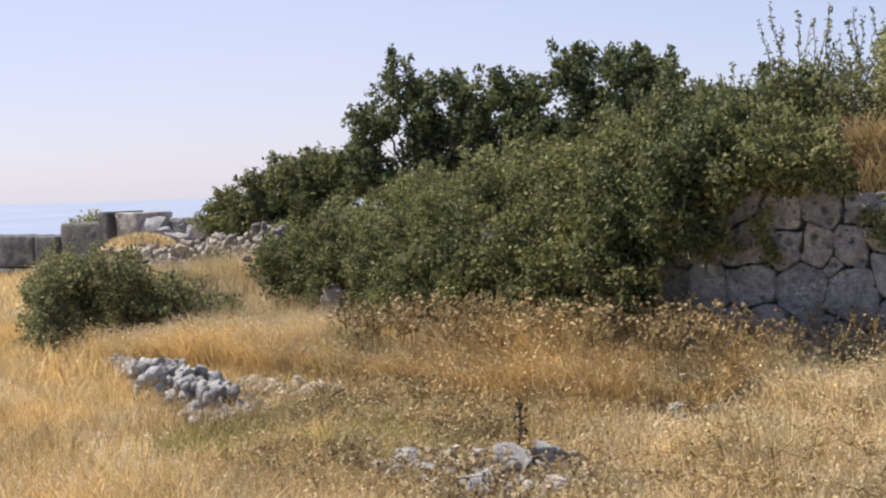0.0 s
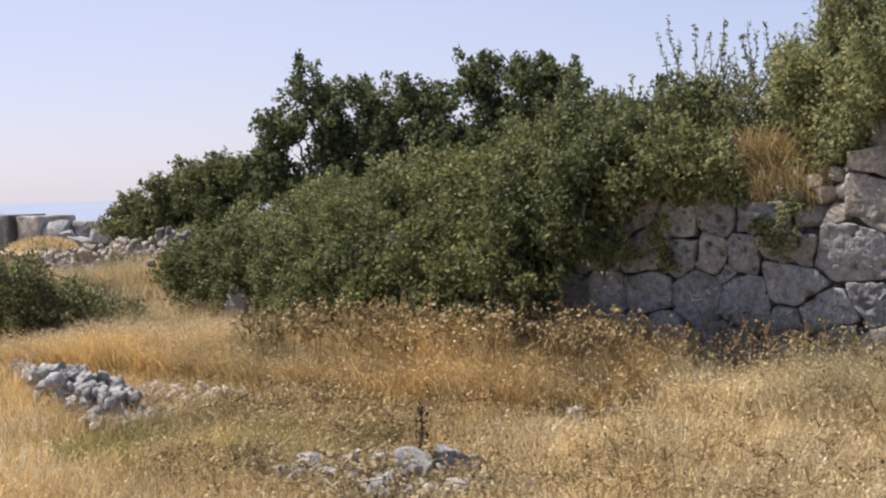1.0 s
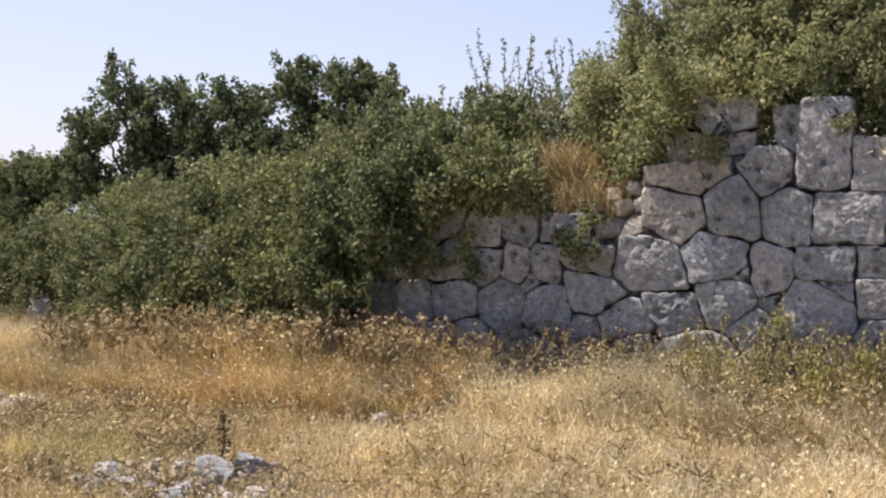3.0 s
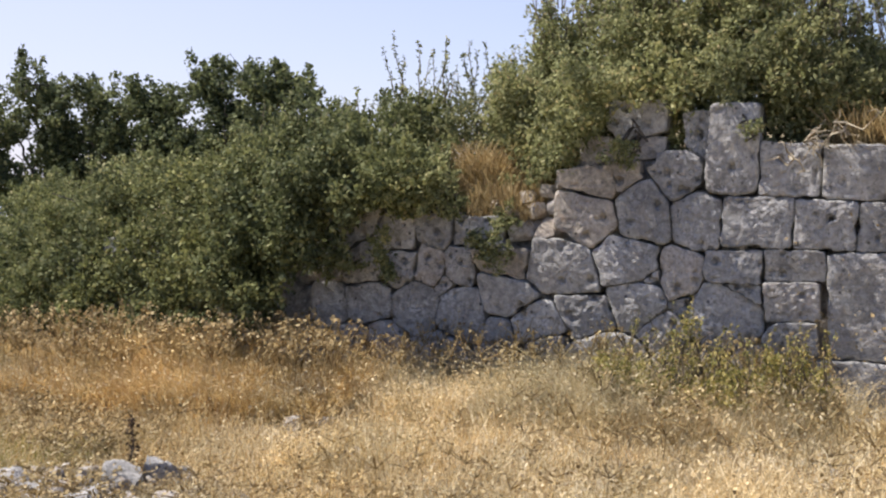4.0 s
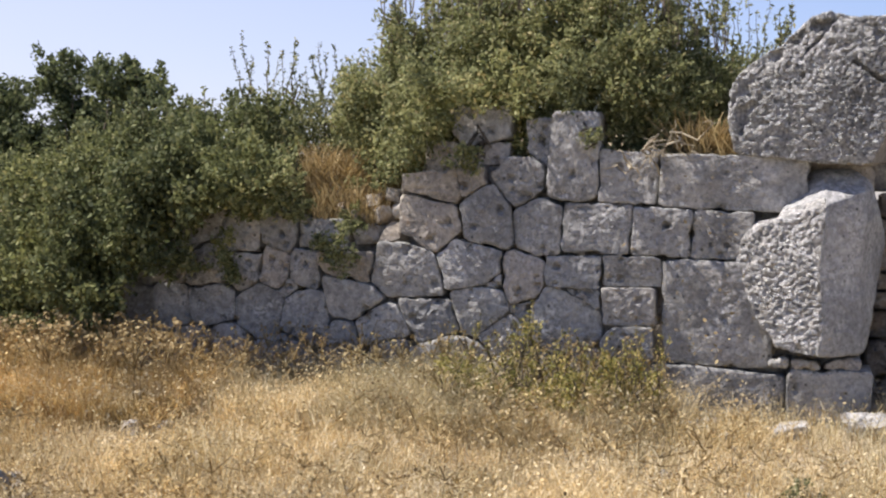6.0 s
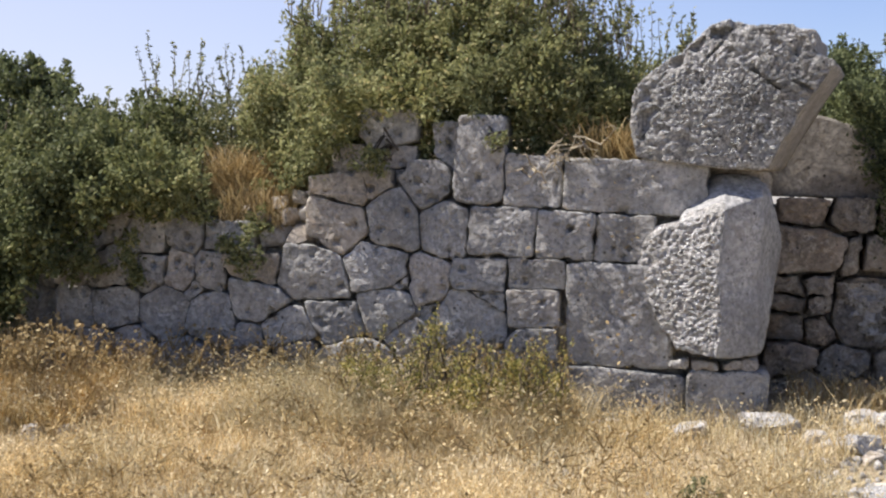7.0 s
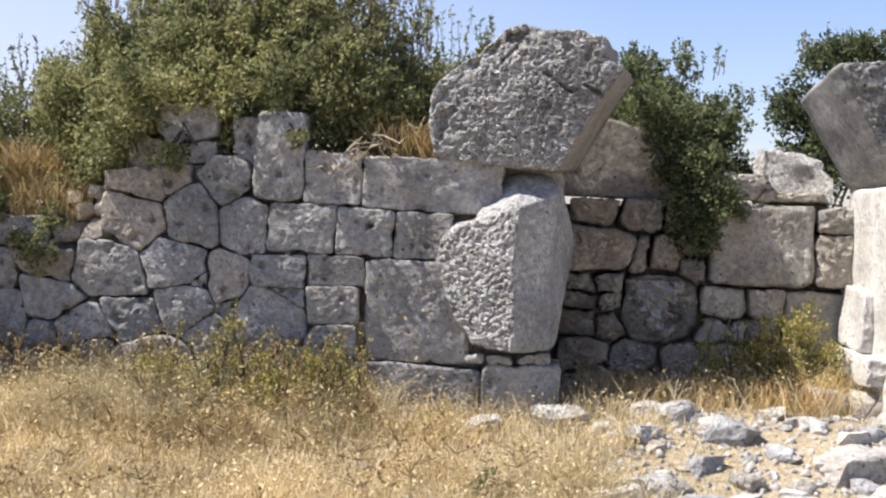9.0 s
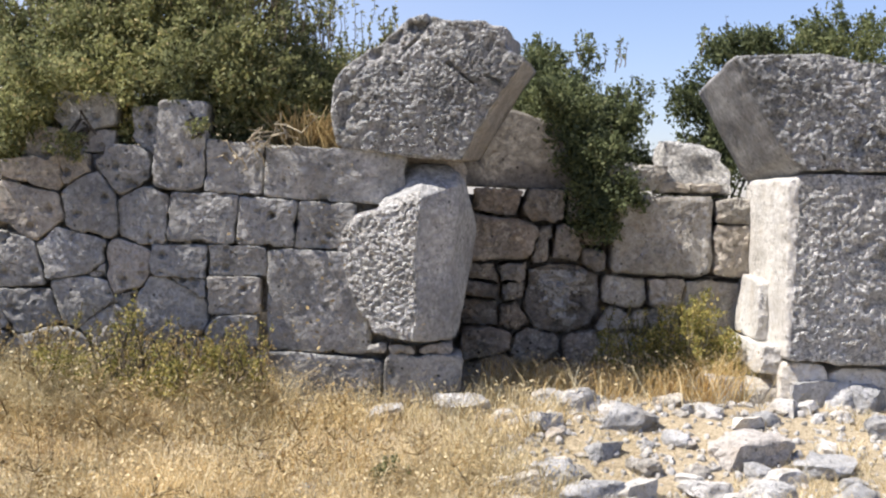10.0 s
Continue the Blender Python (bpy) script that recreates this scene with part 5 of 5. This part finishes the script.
grass("dry_grass", "ochre dry grass beside the arch stone", STRAW_OCHRE, 57, 3500, (-0.5, -0.04, 8.6, 9.0, lambda x, y: True), (0.2, 0.95), lean=(0.3, 1.4), heads=1.0, head=0.03, head_material=WEED)


grass("dry_grass", "tall pale grass against the foot of the wall", STRAW_PALE, 58, 26000, (-9.0, -1.5, 7.3, 9.6, seen_field), (0.25, 0.5), heads=0.6)
grass("ochre_grass", "dense tall ochre grass before the shaded wall foot", STRAW_OCHRE, 68, 50000, (-9.5, -3.4, 7.1, 8.0, seen_field), (0.34, 0.6), heads=0.5, head=0.02, patch=-0.5)
grass("dry_grass", "loose pale grass along the foot of the wall", STRAW_PALE, 59, 9000, (-1.9, -0.5, 7.3, 8.2, seen_field), (0.12, 0.36), heads=0.6, lean=(0.3, 1.3))
grass("green_grass", "low yellowing green weeds in the field", LEAF_YELLOW, 60, 16000, (-6.0, -4.3, 5.3, 6.7, field), (0.08, 0.24), patch=0.12)


grass("green_grass", "olive weeds in a patch beside the rubble", LEAF_YELLOW, 65, 16000, (-6.0, -4.3, 4.9, 6.4, field), (0.1, 0.3), patch=-0.05)
grass("withered_growth", "dark withered stalks standing in the grass", WEED, 66, 6000, (-7.0, -3.0, 4.6, 8.0, field), (0.15, 0.34), patch=0.22, heads=0.8, head=0.018, head_material=WEED)
grass("withered_growth", "rust-brown withered stalks standing in the grass", WEED, 67, 9000, (-3.8, 0.9, 4.8, 7.9, field), (0.1, 0.28), patch=0.15, heads=0.9, head=0.018, head_material=STRAW_OCHRE)
grass("wild_oats", "thin tall wild oats with drooping heads", STRAW_PALE, 62, 2800, (-3.6, 0.9, 6.3, 8.15, seen_field), (0.25, 0.52), lean=(0.4, 1.5), heads=1.0, head=0.024, patch=-0.1)
grass("wild_oats", "tall pale stalks against the foot of the wall", STRAW_PALE, 69, 15000, (-3.7, -0.3, 7.35, 8.1, seen_field), (0.25, 0.56), lean=(0.3, 1.2), heads=0.9, head=0.022, patch=-0.2)
grass("wild_oats", "thin tall wild oats before the gateway", STRAW_PALE, 63, 900, (0.7, 2.7, 7.9, 9.1, seen_field), (0.25, 0.5), lean=(0.4, 1.5), heads=1.0, head=0.024)
grass("wild_oats", "brown withered oats in the field", WEED, 64, 3000, (-6.5, -2.5, 5.2, 8.0, seen_field), (0.2, 0.45), lean=(0.2, 1.0), heads=1.0, head=0.022, patch=0.1, head_material=WEED)


def weeds(label, seed, n, x0, x1, y0, y1, height, heads=7, head=0.03):
    """Withered umbel weeds: forked brown stems with flat heads."""
    rng = np.random.default_rng(seed)
    root = tagged(new("withered_weeds"), label, "weeds", kind="stuff")
    lines, at, out = [], [], []
    for _ in range(n):
        x, y = rng.uniform(x0, x1), rng.uniform(y0, y1)
        y = min(y, WALL_Y - 0.08 + wall_line(x)) if x < 0.5 else y
        z, h = ground_z(x, y), rng.uniform(*height)
        top = (x + rng.normal(0, 0.05), y + rng.normal(0, 0.05), z + h * 0.7)
        lines.append(wander(rng, (x, y, z - 0.02), top, 3, 0.01))
        for _ in range(heads):
            tip = np.array(top) + (rng.normal(0, 0.07), rng.normal(0, 0.07), h * rng.uniform(0.1, 0.36))
            lines.append(wander(rng, top, tip, 2, 0))
            for _ in range(3):
                at.append(tip + rng.normal(0, 0.012, 3))
                out.append((rng.normal(0, 1), rng.normal(0, 1), 0.3))
    v, f = tubes(lines, 0.004, 0.002, 3)
    part_np("stems", v, f, WEED, root)["kind"] = "stuff"
    v, f = leaf_quads(rng, np.array(at), np.array(out), head, 0.8)
    part_np("flower_heads", v, f, WEED, root, "withered brown flower heads")["kind"] = "stuff"


weeds("withered brown umbel weeds along the shaded wall foot", 61, 190, -6.6, -3.4, 7.2, 7.9, (0.44, 0.58), 6, 0.028)
weeds("withered brown weeds in the open field", 62, 190, -5.9, -4.2, 5.8, 6.9, (0.14, 0.28), 5, 0.024)
weeds("ochre withered weeds before the rubble heap", 65, 110, -5.2, -3.0, 4.7, 5.4, (0.08, 0.2), 6, 0.024)
weeds("clumps of ochre weeds standing in the field", 66, 80, -3.4, 0.8, 5.3, 7.2, (0.12, 0.3), 6, 0.022)
weeds("dry ochre weeds before the low shrub", 67, 60, -2.2, 0.2, 6.8, 7.6, (0.2, 0.42), 6, 0.022)
weeds("withered brown weeds beside the rubble", 63, 90, -4.4, -1.0, 5.4, 6.6, (0.08, 0.2), 6, 0.022)
weeds("thin dry weeds against the wall", 64, 110, -3.6, -0.4, 7.7, 8.2, (0.3, 0.55), 5, 0.022)


# tuft of straw that leans out of the gap in the wall
gap_rng = np.random.default_rng(480)
n = 700
bv, bq, bt, _, _ = blades(gap_rng, gap_rng.uniform(-3.08, -2.7, n), gap_rng.uniform(8.5, 8.75, n), 1.55 + gap_rng.uniform(0, 0.25, n), gap_rng.uniform(0.1, 0.36, n), gap_rng.uniform(0.6, 2.2, n), gap_rng.uniform(0.002, 0.004, n))
tagged(part_np("withered_growth", bv, bq, WEED), "withered brown tuft in the gap of the wall", "weeds", kind="stuff")
bv, bq, bt, _, _ = blades(gap_rng, gap_rng.uniform(-2.92, -2.42, n), gap_rng.uniform(8.3, 8.5, n), 1.36 + gap_rng.uniform(0, 0.2, n), gap_rng.uniform(0.08, 0.3, n), gap_rng.uniform(0.4, 1.6, n), gap_rng.uniform(0.002, 0.005, n))
tagged(part_np("withered_growth", bv, bq, WEED), "withered brown stalks in the gap of the wall", "weeds", kind="stuff")
bv, bq, bt, _, _ = blades(gap_rng, gap_rng.uniform(-0.46, -0.06, n), gap_rng.uniform(8.4, 8.62, n), 1.8 + gap_rng.uniform(0, 0.12, n), gap_rng.uniform(0.15, 0.5, n), gap_rng.uniform(0.4, 1.8, n), gap_rng.uniform(0.002, 0.005, n))
tagged(part_np("dry_grass", bv, bq, WEED), "brown dry tuft on the wall beside the arch stone", "grass", kind="stuff")
shrub("green_weed", "small fresh green weed among dry grass", [((0.42, 6.66, 0.1), (0.17, 0.12, 0.1))], 0.024, LEAF_GREY, 2600, 43, [(0.42, 6.66, 0.0)], tuft=0.06)


# ---------------------------------------------------------------- loose rocks
def rubble(name, label, seed, n, spot, small, large, material=ROCK, jut=0.3):
    """Many small stones lying together, as one heap."""
    r = random.Random(seed)
    lumps = [rock_mesh("lump", (1, 0.8, 0.7), material, seed + k, 13, 2, 0.05) for k in range(5)]
    co = [np.array([v.co[:] for v in m.vertices]) for m in lumps]
    tri = [np.array([p.vertices[:] for p in m.polygons]) for m in lumps]
    chunks = []
    for _ in range(n):
        x, y, up = spot(r)
        k, s = r.randrange(5), r.uniform(small, large)
        m = np.array(Euler((r.uniform(0, 6), r.uniform(0, 6), r.uniform(0, 6))).to_matrix())
        chunks.append((co[k] * s @ m.T + (x, y, ground_z(x, y) + s * jut + up), tri[k]))
    ob = part_np(name, *join(*chunks), material)
    for m in lumps:
        bpy.data.meshes.remove(m)
    return tagged(ob, label, "rubble", kind="stuff")


# big rocks before the gateway
for k, (x, y, sx, sy, sz, mat, tn) in enumerate([
    (2.5, 8.46, 0.196, 0.14, 0.145, ROCK, -0.4),
    (2.86, 8.46, 0.176, 0.126, 0.135, STONE_PALE, -0.0),
    (3.08, 8.33, 0.174, 0.124, 0.172, ROCK, 0.3),
    (3.46, 8.39, 0.265, 0.19, 0.163, ROCK, 0.7),
    (3.28, 8.26, 0.131, 0.094, 0.168, ROCK, -0.1),
    (2.48, 7.37, 0.258, 0.184, 0.128, ROCK, 0.3),
    (1.55, 8.03, 0.163, 0.116, 0.109, ROCK, 0.6),
    (1.83, 7.75, 0.178, 0.127, 0.11, ROCK, -0.2),
    (0.81, 8.08, 0.203, 0.145, 0.098, ROCK, 0.2),
    (1.3, 6.91, 0.159, 0.113, 0.101, ROCK, 0.5),
    (1.13, 6.74, 0.117, 0.084, 0.099, STONE_PALE, -0.3),
    (2.87, 7.17, 0.181, 0.129, 0.098, ROCK, 0.1),
    (3.38, 7.66, 0.124, 0.088, 0.095, ROCK, 0.4),
    (1.81, 7.09, 0.11, 0.078, 0.069, STONE_PALE, -0.4),
    (2.11, 6.8, 0.159, 0.114, 0.082, ROCK, -0.0),
    (2.47, 6.77, 0.161, 0.115, 0.082, ROCK, 0.3),
    (0.31, 7.96, 0.16, 0.115, 0.072, ROCK, 0.7),
    (-0.25, 7.96, 0.161, 0.115, 0.083, ROCK, -0.1),
    (2.15, 8.13, 0.115, 0.082, 0.06, STONE_PALE, 0.3),
    (1.06, 7.84, 0.08, 0.057, 0.055, STONE_PALE, 0.6),
    (-0.01, 6.59, 0.102, 0.073, 0.061, ROCK, -0.2),
    (1.52, 6.68, 0.121, 0.086, 0.071, ROCK, 0.2),
    (2.92, 6.79, 0.146, 0.104, 0.075, ROCK, 0.5),
    (-0.04, 7.7, 0.059, 0.042, 0.06, STONE_PALE, -0.3),
    (2.12, 7.08, 0.074, 0.053, 0.062, STONE_PALE, 0.1)]):
    rock("broken grey limestone rock lying before the gateway", x, y, (sx, sy, sz), 200 + k, mat, tn, group="rocks before the gateway")
rubble("gravel", "scattered limestone chips and small stones on bare earth", 301, 1000, lambda r: (r.uniform(0.9, 4.2), r.uniform(5.6, 8.5), 0), 0.008, 0.036, STONE_BLEACHED_SUNLIT, jut=0.0)
rubble("gravel", "scattered ochre stone chips on bare earth", 306, 1100, lambda r: (r.uniform(0.8, 4.2), r.uniform(5.6, 8.4), 0), 0.006, 0.028, STONE_PALE, jut=0.0)
rubble("gravel", "pale limestone chips in the grass", 302, 120, lambda r: (r.uniform(-1.2, 0.6), r.uniform(6.0, 7.6), 0), 0.012, 0.035, STONE_PALE, jut=0.1)
chips = random.Random(77)
for k in range(120):
    x, y = chips.uniform(0.95, 4.0), chips.uniform(6.0, 8.2)
    if x < 1.2 and y > 7.6:
        continue
    w = 0.03 + 0.075 * chips.random() ** 2
    rock("small angular limestone rock on bare earth", x, y, (w * chips.uniform(1, 1.5), w, w * chips.uniform(0.5, 0.9)), 500 + k, chips.choice((ROCK, ROCK, STONE_PALE, STONE_BLEACHED_SUNLIT)), chips.uniform(0, 6), 0.25, level=2 if w < 0.06 else 3, group="rocks before the gateway")
# small heap in the field
for k, (x, y, sx, sy, sz) in enumerate([(-3.74, 5.48, 0.103, 0.085, 0.093), (-3.66, 5.70, 0.096, 0.079, 0.100), (-3.64, 5.85, 0.071, 0.059, 0.061), (-3.65, 5.01, 0.128, 0.106, 0.080), (-4.29, 5.27, 0.075, 0.062, 0.080), (-4.09, 5.20, 0.080, 0.066, 0.057), (-3.50, 5.06, 0.051, 0.042, 0.053), (-4.55, 5.75, 0.042, 0.034, 0.037), (-3.09, 5.53, 0.056, 0.046, 0.041), (-3.32, 5.24, 0.080, 0.066, 0.062), (-4.42, 5.21, 0.053, 0.044, 0.046), (-3.77, 4.96, 0.049, 0.040, 0.039)]):
    rock("grey limestone rock in a small heap", x, y, (sx * 1.2, sy * 1.2, sz * 1.25), 240 + k, STONE, k * 0.7, 0.0, group="small heap of rocks")


def stalk(x, y, h, seed, lift=0.0):
    """A dead thistle: a dark stem with withered heads along it."""
    rng = np.random.default_rng(seed)
    root = tagged(new("dry_thistle"), "dead dark brown thistle stalk", "weed")
    z = ground_z(x, y) + lift
    line = wander(rng, (x, y, z), (x + rng.normal(0, 0.02), y, z + h), 8, 0.008)
    part_np("stem", *tubes([line], 0.008, 0.004, 5), TWIG, root)
    pts = np.array(line)
    i = rng.integers(1, 8, 130)
    at = pts[i] + rng.normal(0, 0.016, (130, 3)) * (1.6 - i / 8)[:, None]
    part_np("withered_leaf", *leaf_quads(rng, at, unit(at - pts[i]) + (0, 0, 0.4), 0.035, 0.35), DARK_WEED, root)["kind"] = "stuff"


stalk(-3.86, 5.73, 0.3, 71, 0.08)
stalk(-6.75, 7.75, 0.32, 72)
stalk(-6.6, 7.8, 0.26, 73)
rubble("rubble_heap", "small grey stones of a field heap", 303, 190, lambda r: (r.gauss(-4.05, 0.36), r.gauss(5.45, 0.2), r.uniform(0.01, 0.06)), 0.02, 0.06, STONE)
for k, (x, y, s) in enumerate([(-3.62, 7.1, 0.065), (-3.42, 7.15, 0.055), (-2.98, 6.6, 0.075)]):
    rock("pale stone half hidden in the grass", x, y, (s * 1.2, s, s), 260 + k, STONE_PALE if k < 2 else ROCK, k, 0.1)


def row_spot(r):
    """A low row of stones, thin at its far end and spreading towards the near one."""
    t = r.random() ** 0.75
    x, y, w = -9.2 + 3.1 * t, 7.2 - 1.45 * t, 0.03 + 0.1 * t
    return x + r.gauss(0, w), y + r.gauss(0, w), r.uniform(0.02, 0.22 if 0.4 < t < 0.9 else 0.1)


rubble("stone_row", "low row of tumbled grey stones in dry grass", 304, 420, row_spot, 0.03, 0.07, STONE)
rubble("stone_row", "scattered stones beside the low row", 305, 130, lambda r: (r.uniform(-7.3, -5.8), r.uniform(6.0, 6.9), 0.02), 0.03, 0.09, STONE_PALE)


# ---------------------------------------------------------------- far ruins
def ruin_wall(label, seed, a, b, base, top, thick, size, material):
    """A dry-stone wall between two points, of many rough stones."""
    r = random.Random(seed)
    lumps = [rock_mesh("lump", (1, 0.8, 0.75), material, seed + k, 13, 2, 0.05) for k in range(5)]
    co = [np.array([v.co[:] for v in m.vertices]) for m in lumps]
    tri = [np.array([p.vertices[:] for p in m.polygons]) for m in lumps]
    chunks, z = [], base
    a, b = Vector(a), Vector(b)
    n = int((b - a).length / (size * 1.5))
    while z < top(0.0) + 0.8:
        for k in range(n + 1):
            t = (k + r.uniform(-0.3, 0.3)) / n
            if z > top(t):
                continue
            p = a.lerp(b, t)
            j, s = r.randrange(5), size * r.uniform(0.75, 1.25)
            m = np.array(Euler((r.uniform(0, 6), r.uniform(0, 6), r.uniform(0, 6))).to_matrix())
            chunks.append((co[j] * s @ m.T + (p.x + r.gauss(0, thick), p.y + r.gauss(0, thick), z), tri[j]))
        z += size * 1.2
    ob = part_np("dry_stone_wall", *join(*chunks), material)
    for m in lumps:
        bpy.data.meshes.remove(m)
    return tagged(ob, label, "stone wall", kind="structure")


ruin_wall("tumbled dry-stone wall of grey rubble", 401, (-18.5, 15.3), (-12.8, 12.6), -0.4, lambda t: 0.42 + 0.5 * t + 0.08 * math.sin(t * 19), 0.08, 0.06, STONE_WARM)
ruin_wall("broken end of the tumbled dry-stone wall", 402, (-12.8, 12.6), (-10.5, 10.6), 0.1, lambda t: 0.86 + 0.22 * t + 0.06 * math.sin(t * 23), 0.07, 0.06, STONE_WARM)


def ashlar(name, label, x0, x1, y, z0, z1, depth, seed, material, cols, rows):
    """A ruined wall of squared blocks."""
    wall = tagged(new(name), label, "stone wall", kind="structure")
    r = random.Random(seed)
    boxes = []
    for j in range(rows):
        h = (z1 - z0) / rows
        xs = [x0] + sorted(x0 + (x1 - x0) * (k + r.uniform(-0.2, 0.2) + (0.5 if j % 2 else 0)) / cols for k in range(1, cols)) + [x1]
        boxes += [(p, q, z0 + j * h, z0 + j * h + h, 0.1) for p, q in zip(xs, xs[1:])]
    for k, (poly, box) in enumerate(zip(joint_cells(boxes, 0.02, 0.0), boxes)):
        if len(poly) > 2:
            new("stone", stone_mesh("stone", poly, y + r.uniform(-0.04, 0.04), depth, material, seed + k, 0.02, 0.03, 40, 6, keep=0.04, soften=1)).parent = wall
    return wall


# grey stone darkened to hold the shade on the far walls' faces
STONE_SHADED = stone_material("shaded_grey_limestone", (0.08, 0.08, 0.08), (0.13, 0.13, 0.128), (0.2, 0.195, 0.185), (0.1, 0.095, 0.09), 1.0, 0.02)
ashlar("wall_far", "distant low ruined wall of shaded grey blocks", -36.5, -31.05, 22.6, -1.6, 0.28, 1.0, 440, STONE_SHADED, 3, 2)
ashlar("wall_far", "distant ruined wall of shaded grey blocks", -31.0, -28.8, 22.7, -1.6, 0.65, 1.0, 450, STONE_SHADED, 2, 2)
ashlar("wall_west", "distant upright tower slab of shaded grey stone", -28.78, -28.36, 22.4, -1.2, 0.97, 1.2, 420, STONE_SHADED, 1, 1)
ashlar("wall_west", "distant ruined tower wall of grey blocks", -28.3, -27.4, 22.6, -1.2, 0.93, 1.2, 425, STONE, 1, 3)
ashlar("wall_west", "distant low course of grey tower blocks", -27.3, -25.4, 23.6, -1.2, 0.76, 1.0, 430, STONE, 2, 3)
for k, (x, z, s) in enumerate([(-27.1, 0.55, 0.36), (-26.6, 0.3, 0.34), (-27.3, 0.1, 0.3), (-26.9, -0.2, 0.35), (-25.6, 0.4, 0.26), (-26.2, 0.1, 0.4)]):
    o = new("boulder", rock_mesh("boulder", (s, s * 0.8, s * 0.75), STONE, 460 + k, 14, 3, 0.045))
    o.location = (x, 22.9, z)
    tagged(o, "weathered boulder of the distant ruined tower", "boulder", "boulders of the ruined tower")
mound = new("earth_mound", rock_mesh("earth_mound", (1.5, 1.0, 0.75), GROUND, 470, 5, 4, 0.05))
mound.location = (-25.9, 21.4, -0.35)
tagged(mound, "low mound of earth under dry grass", "mound")
rng = np.random.default_rng(471)
a, e = rng.uniform(0, 6.28, 5000), np.sqrt(rng.random(5000))
bv, bq, bt, _, _ = blades(rng, -25.9 + 1.4 * e * np.cos(a), 21.4 + 0.95 * e * np.sin(a), -0.4 + 0.72 * np.sqrt(1 - 0.98 * e * e), rng.uniform(0.1, 0.3, 5000), rng.uniform(0.2, 1, 5000), np.full(5000, 0.01))
tuft = part_np("dry_grass", bv, bq, STRAW)
tagged(tuft, "dry grass on the distant mound", "grass", kind="stuff")
shrub("far_bush", "small green bush beyond the ruined wall", [((-33.2, 25.5, 0.4), (0.8, 0.5, 0.5))], 0.1, LEAF, 500, 472, [(-33.2, 25.5, -1.0)], tuft=0.2)
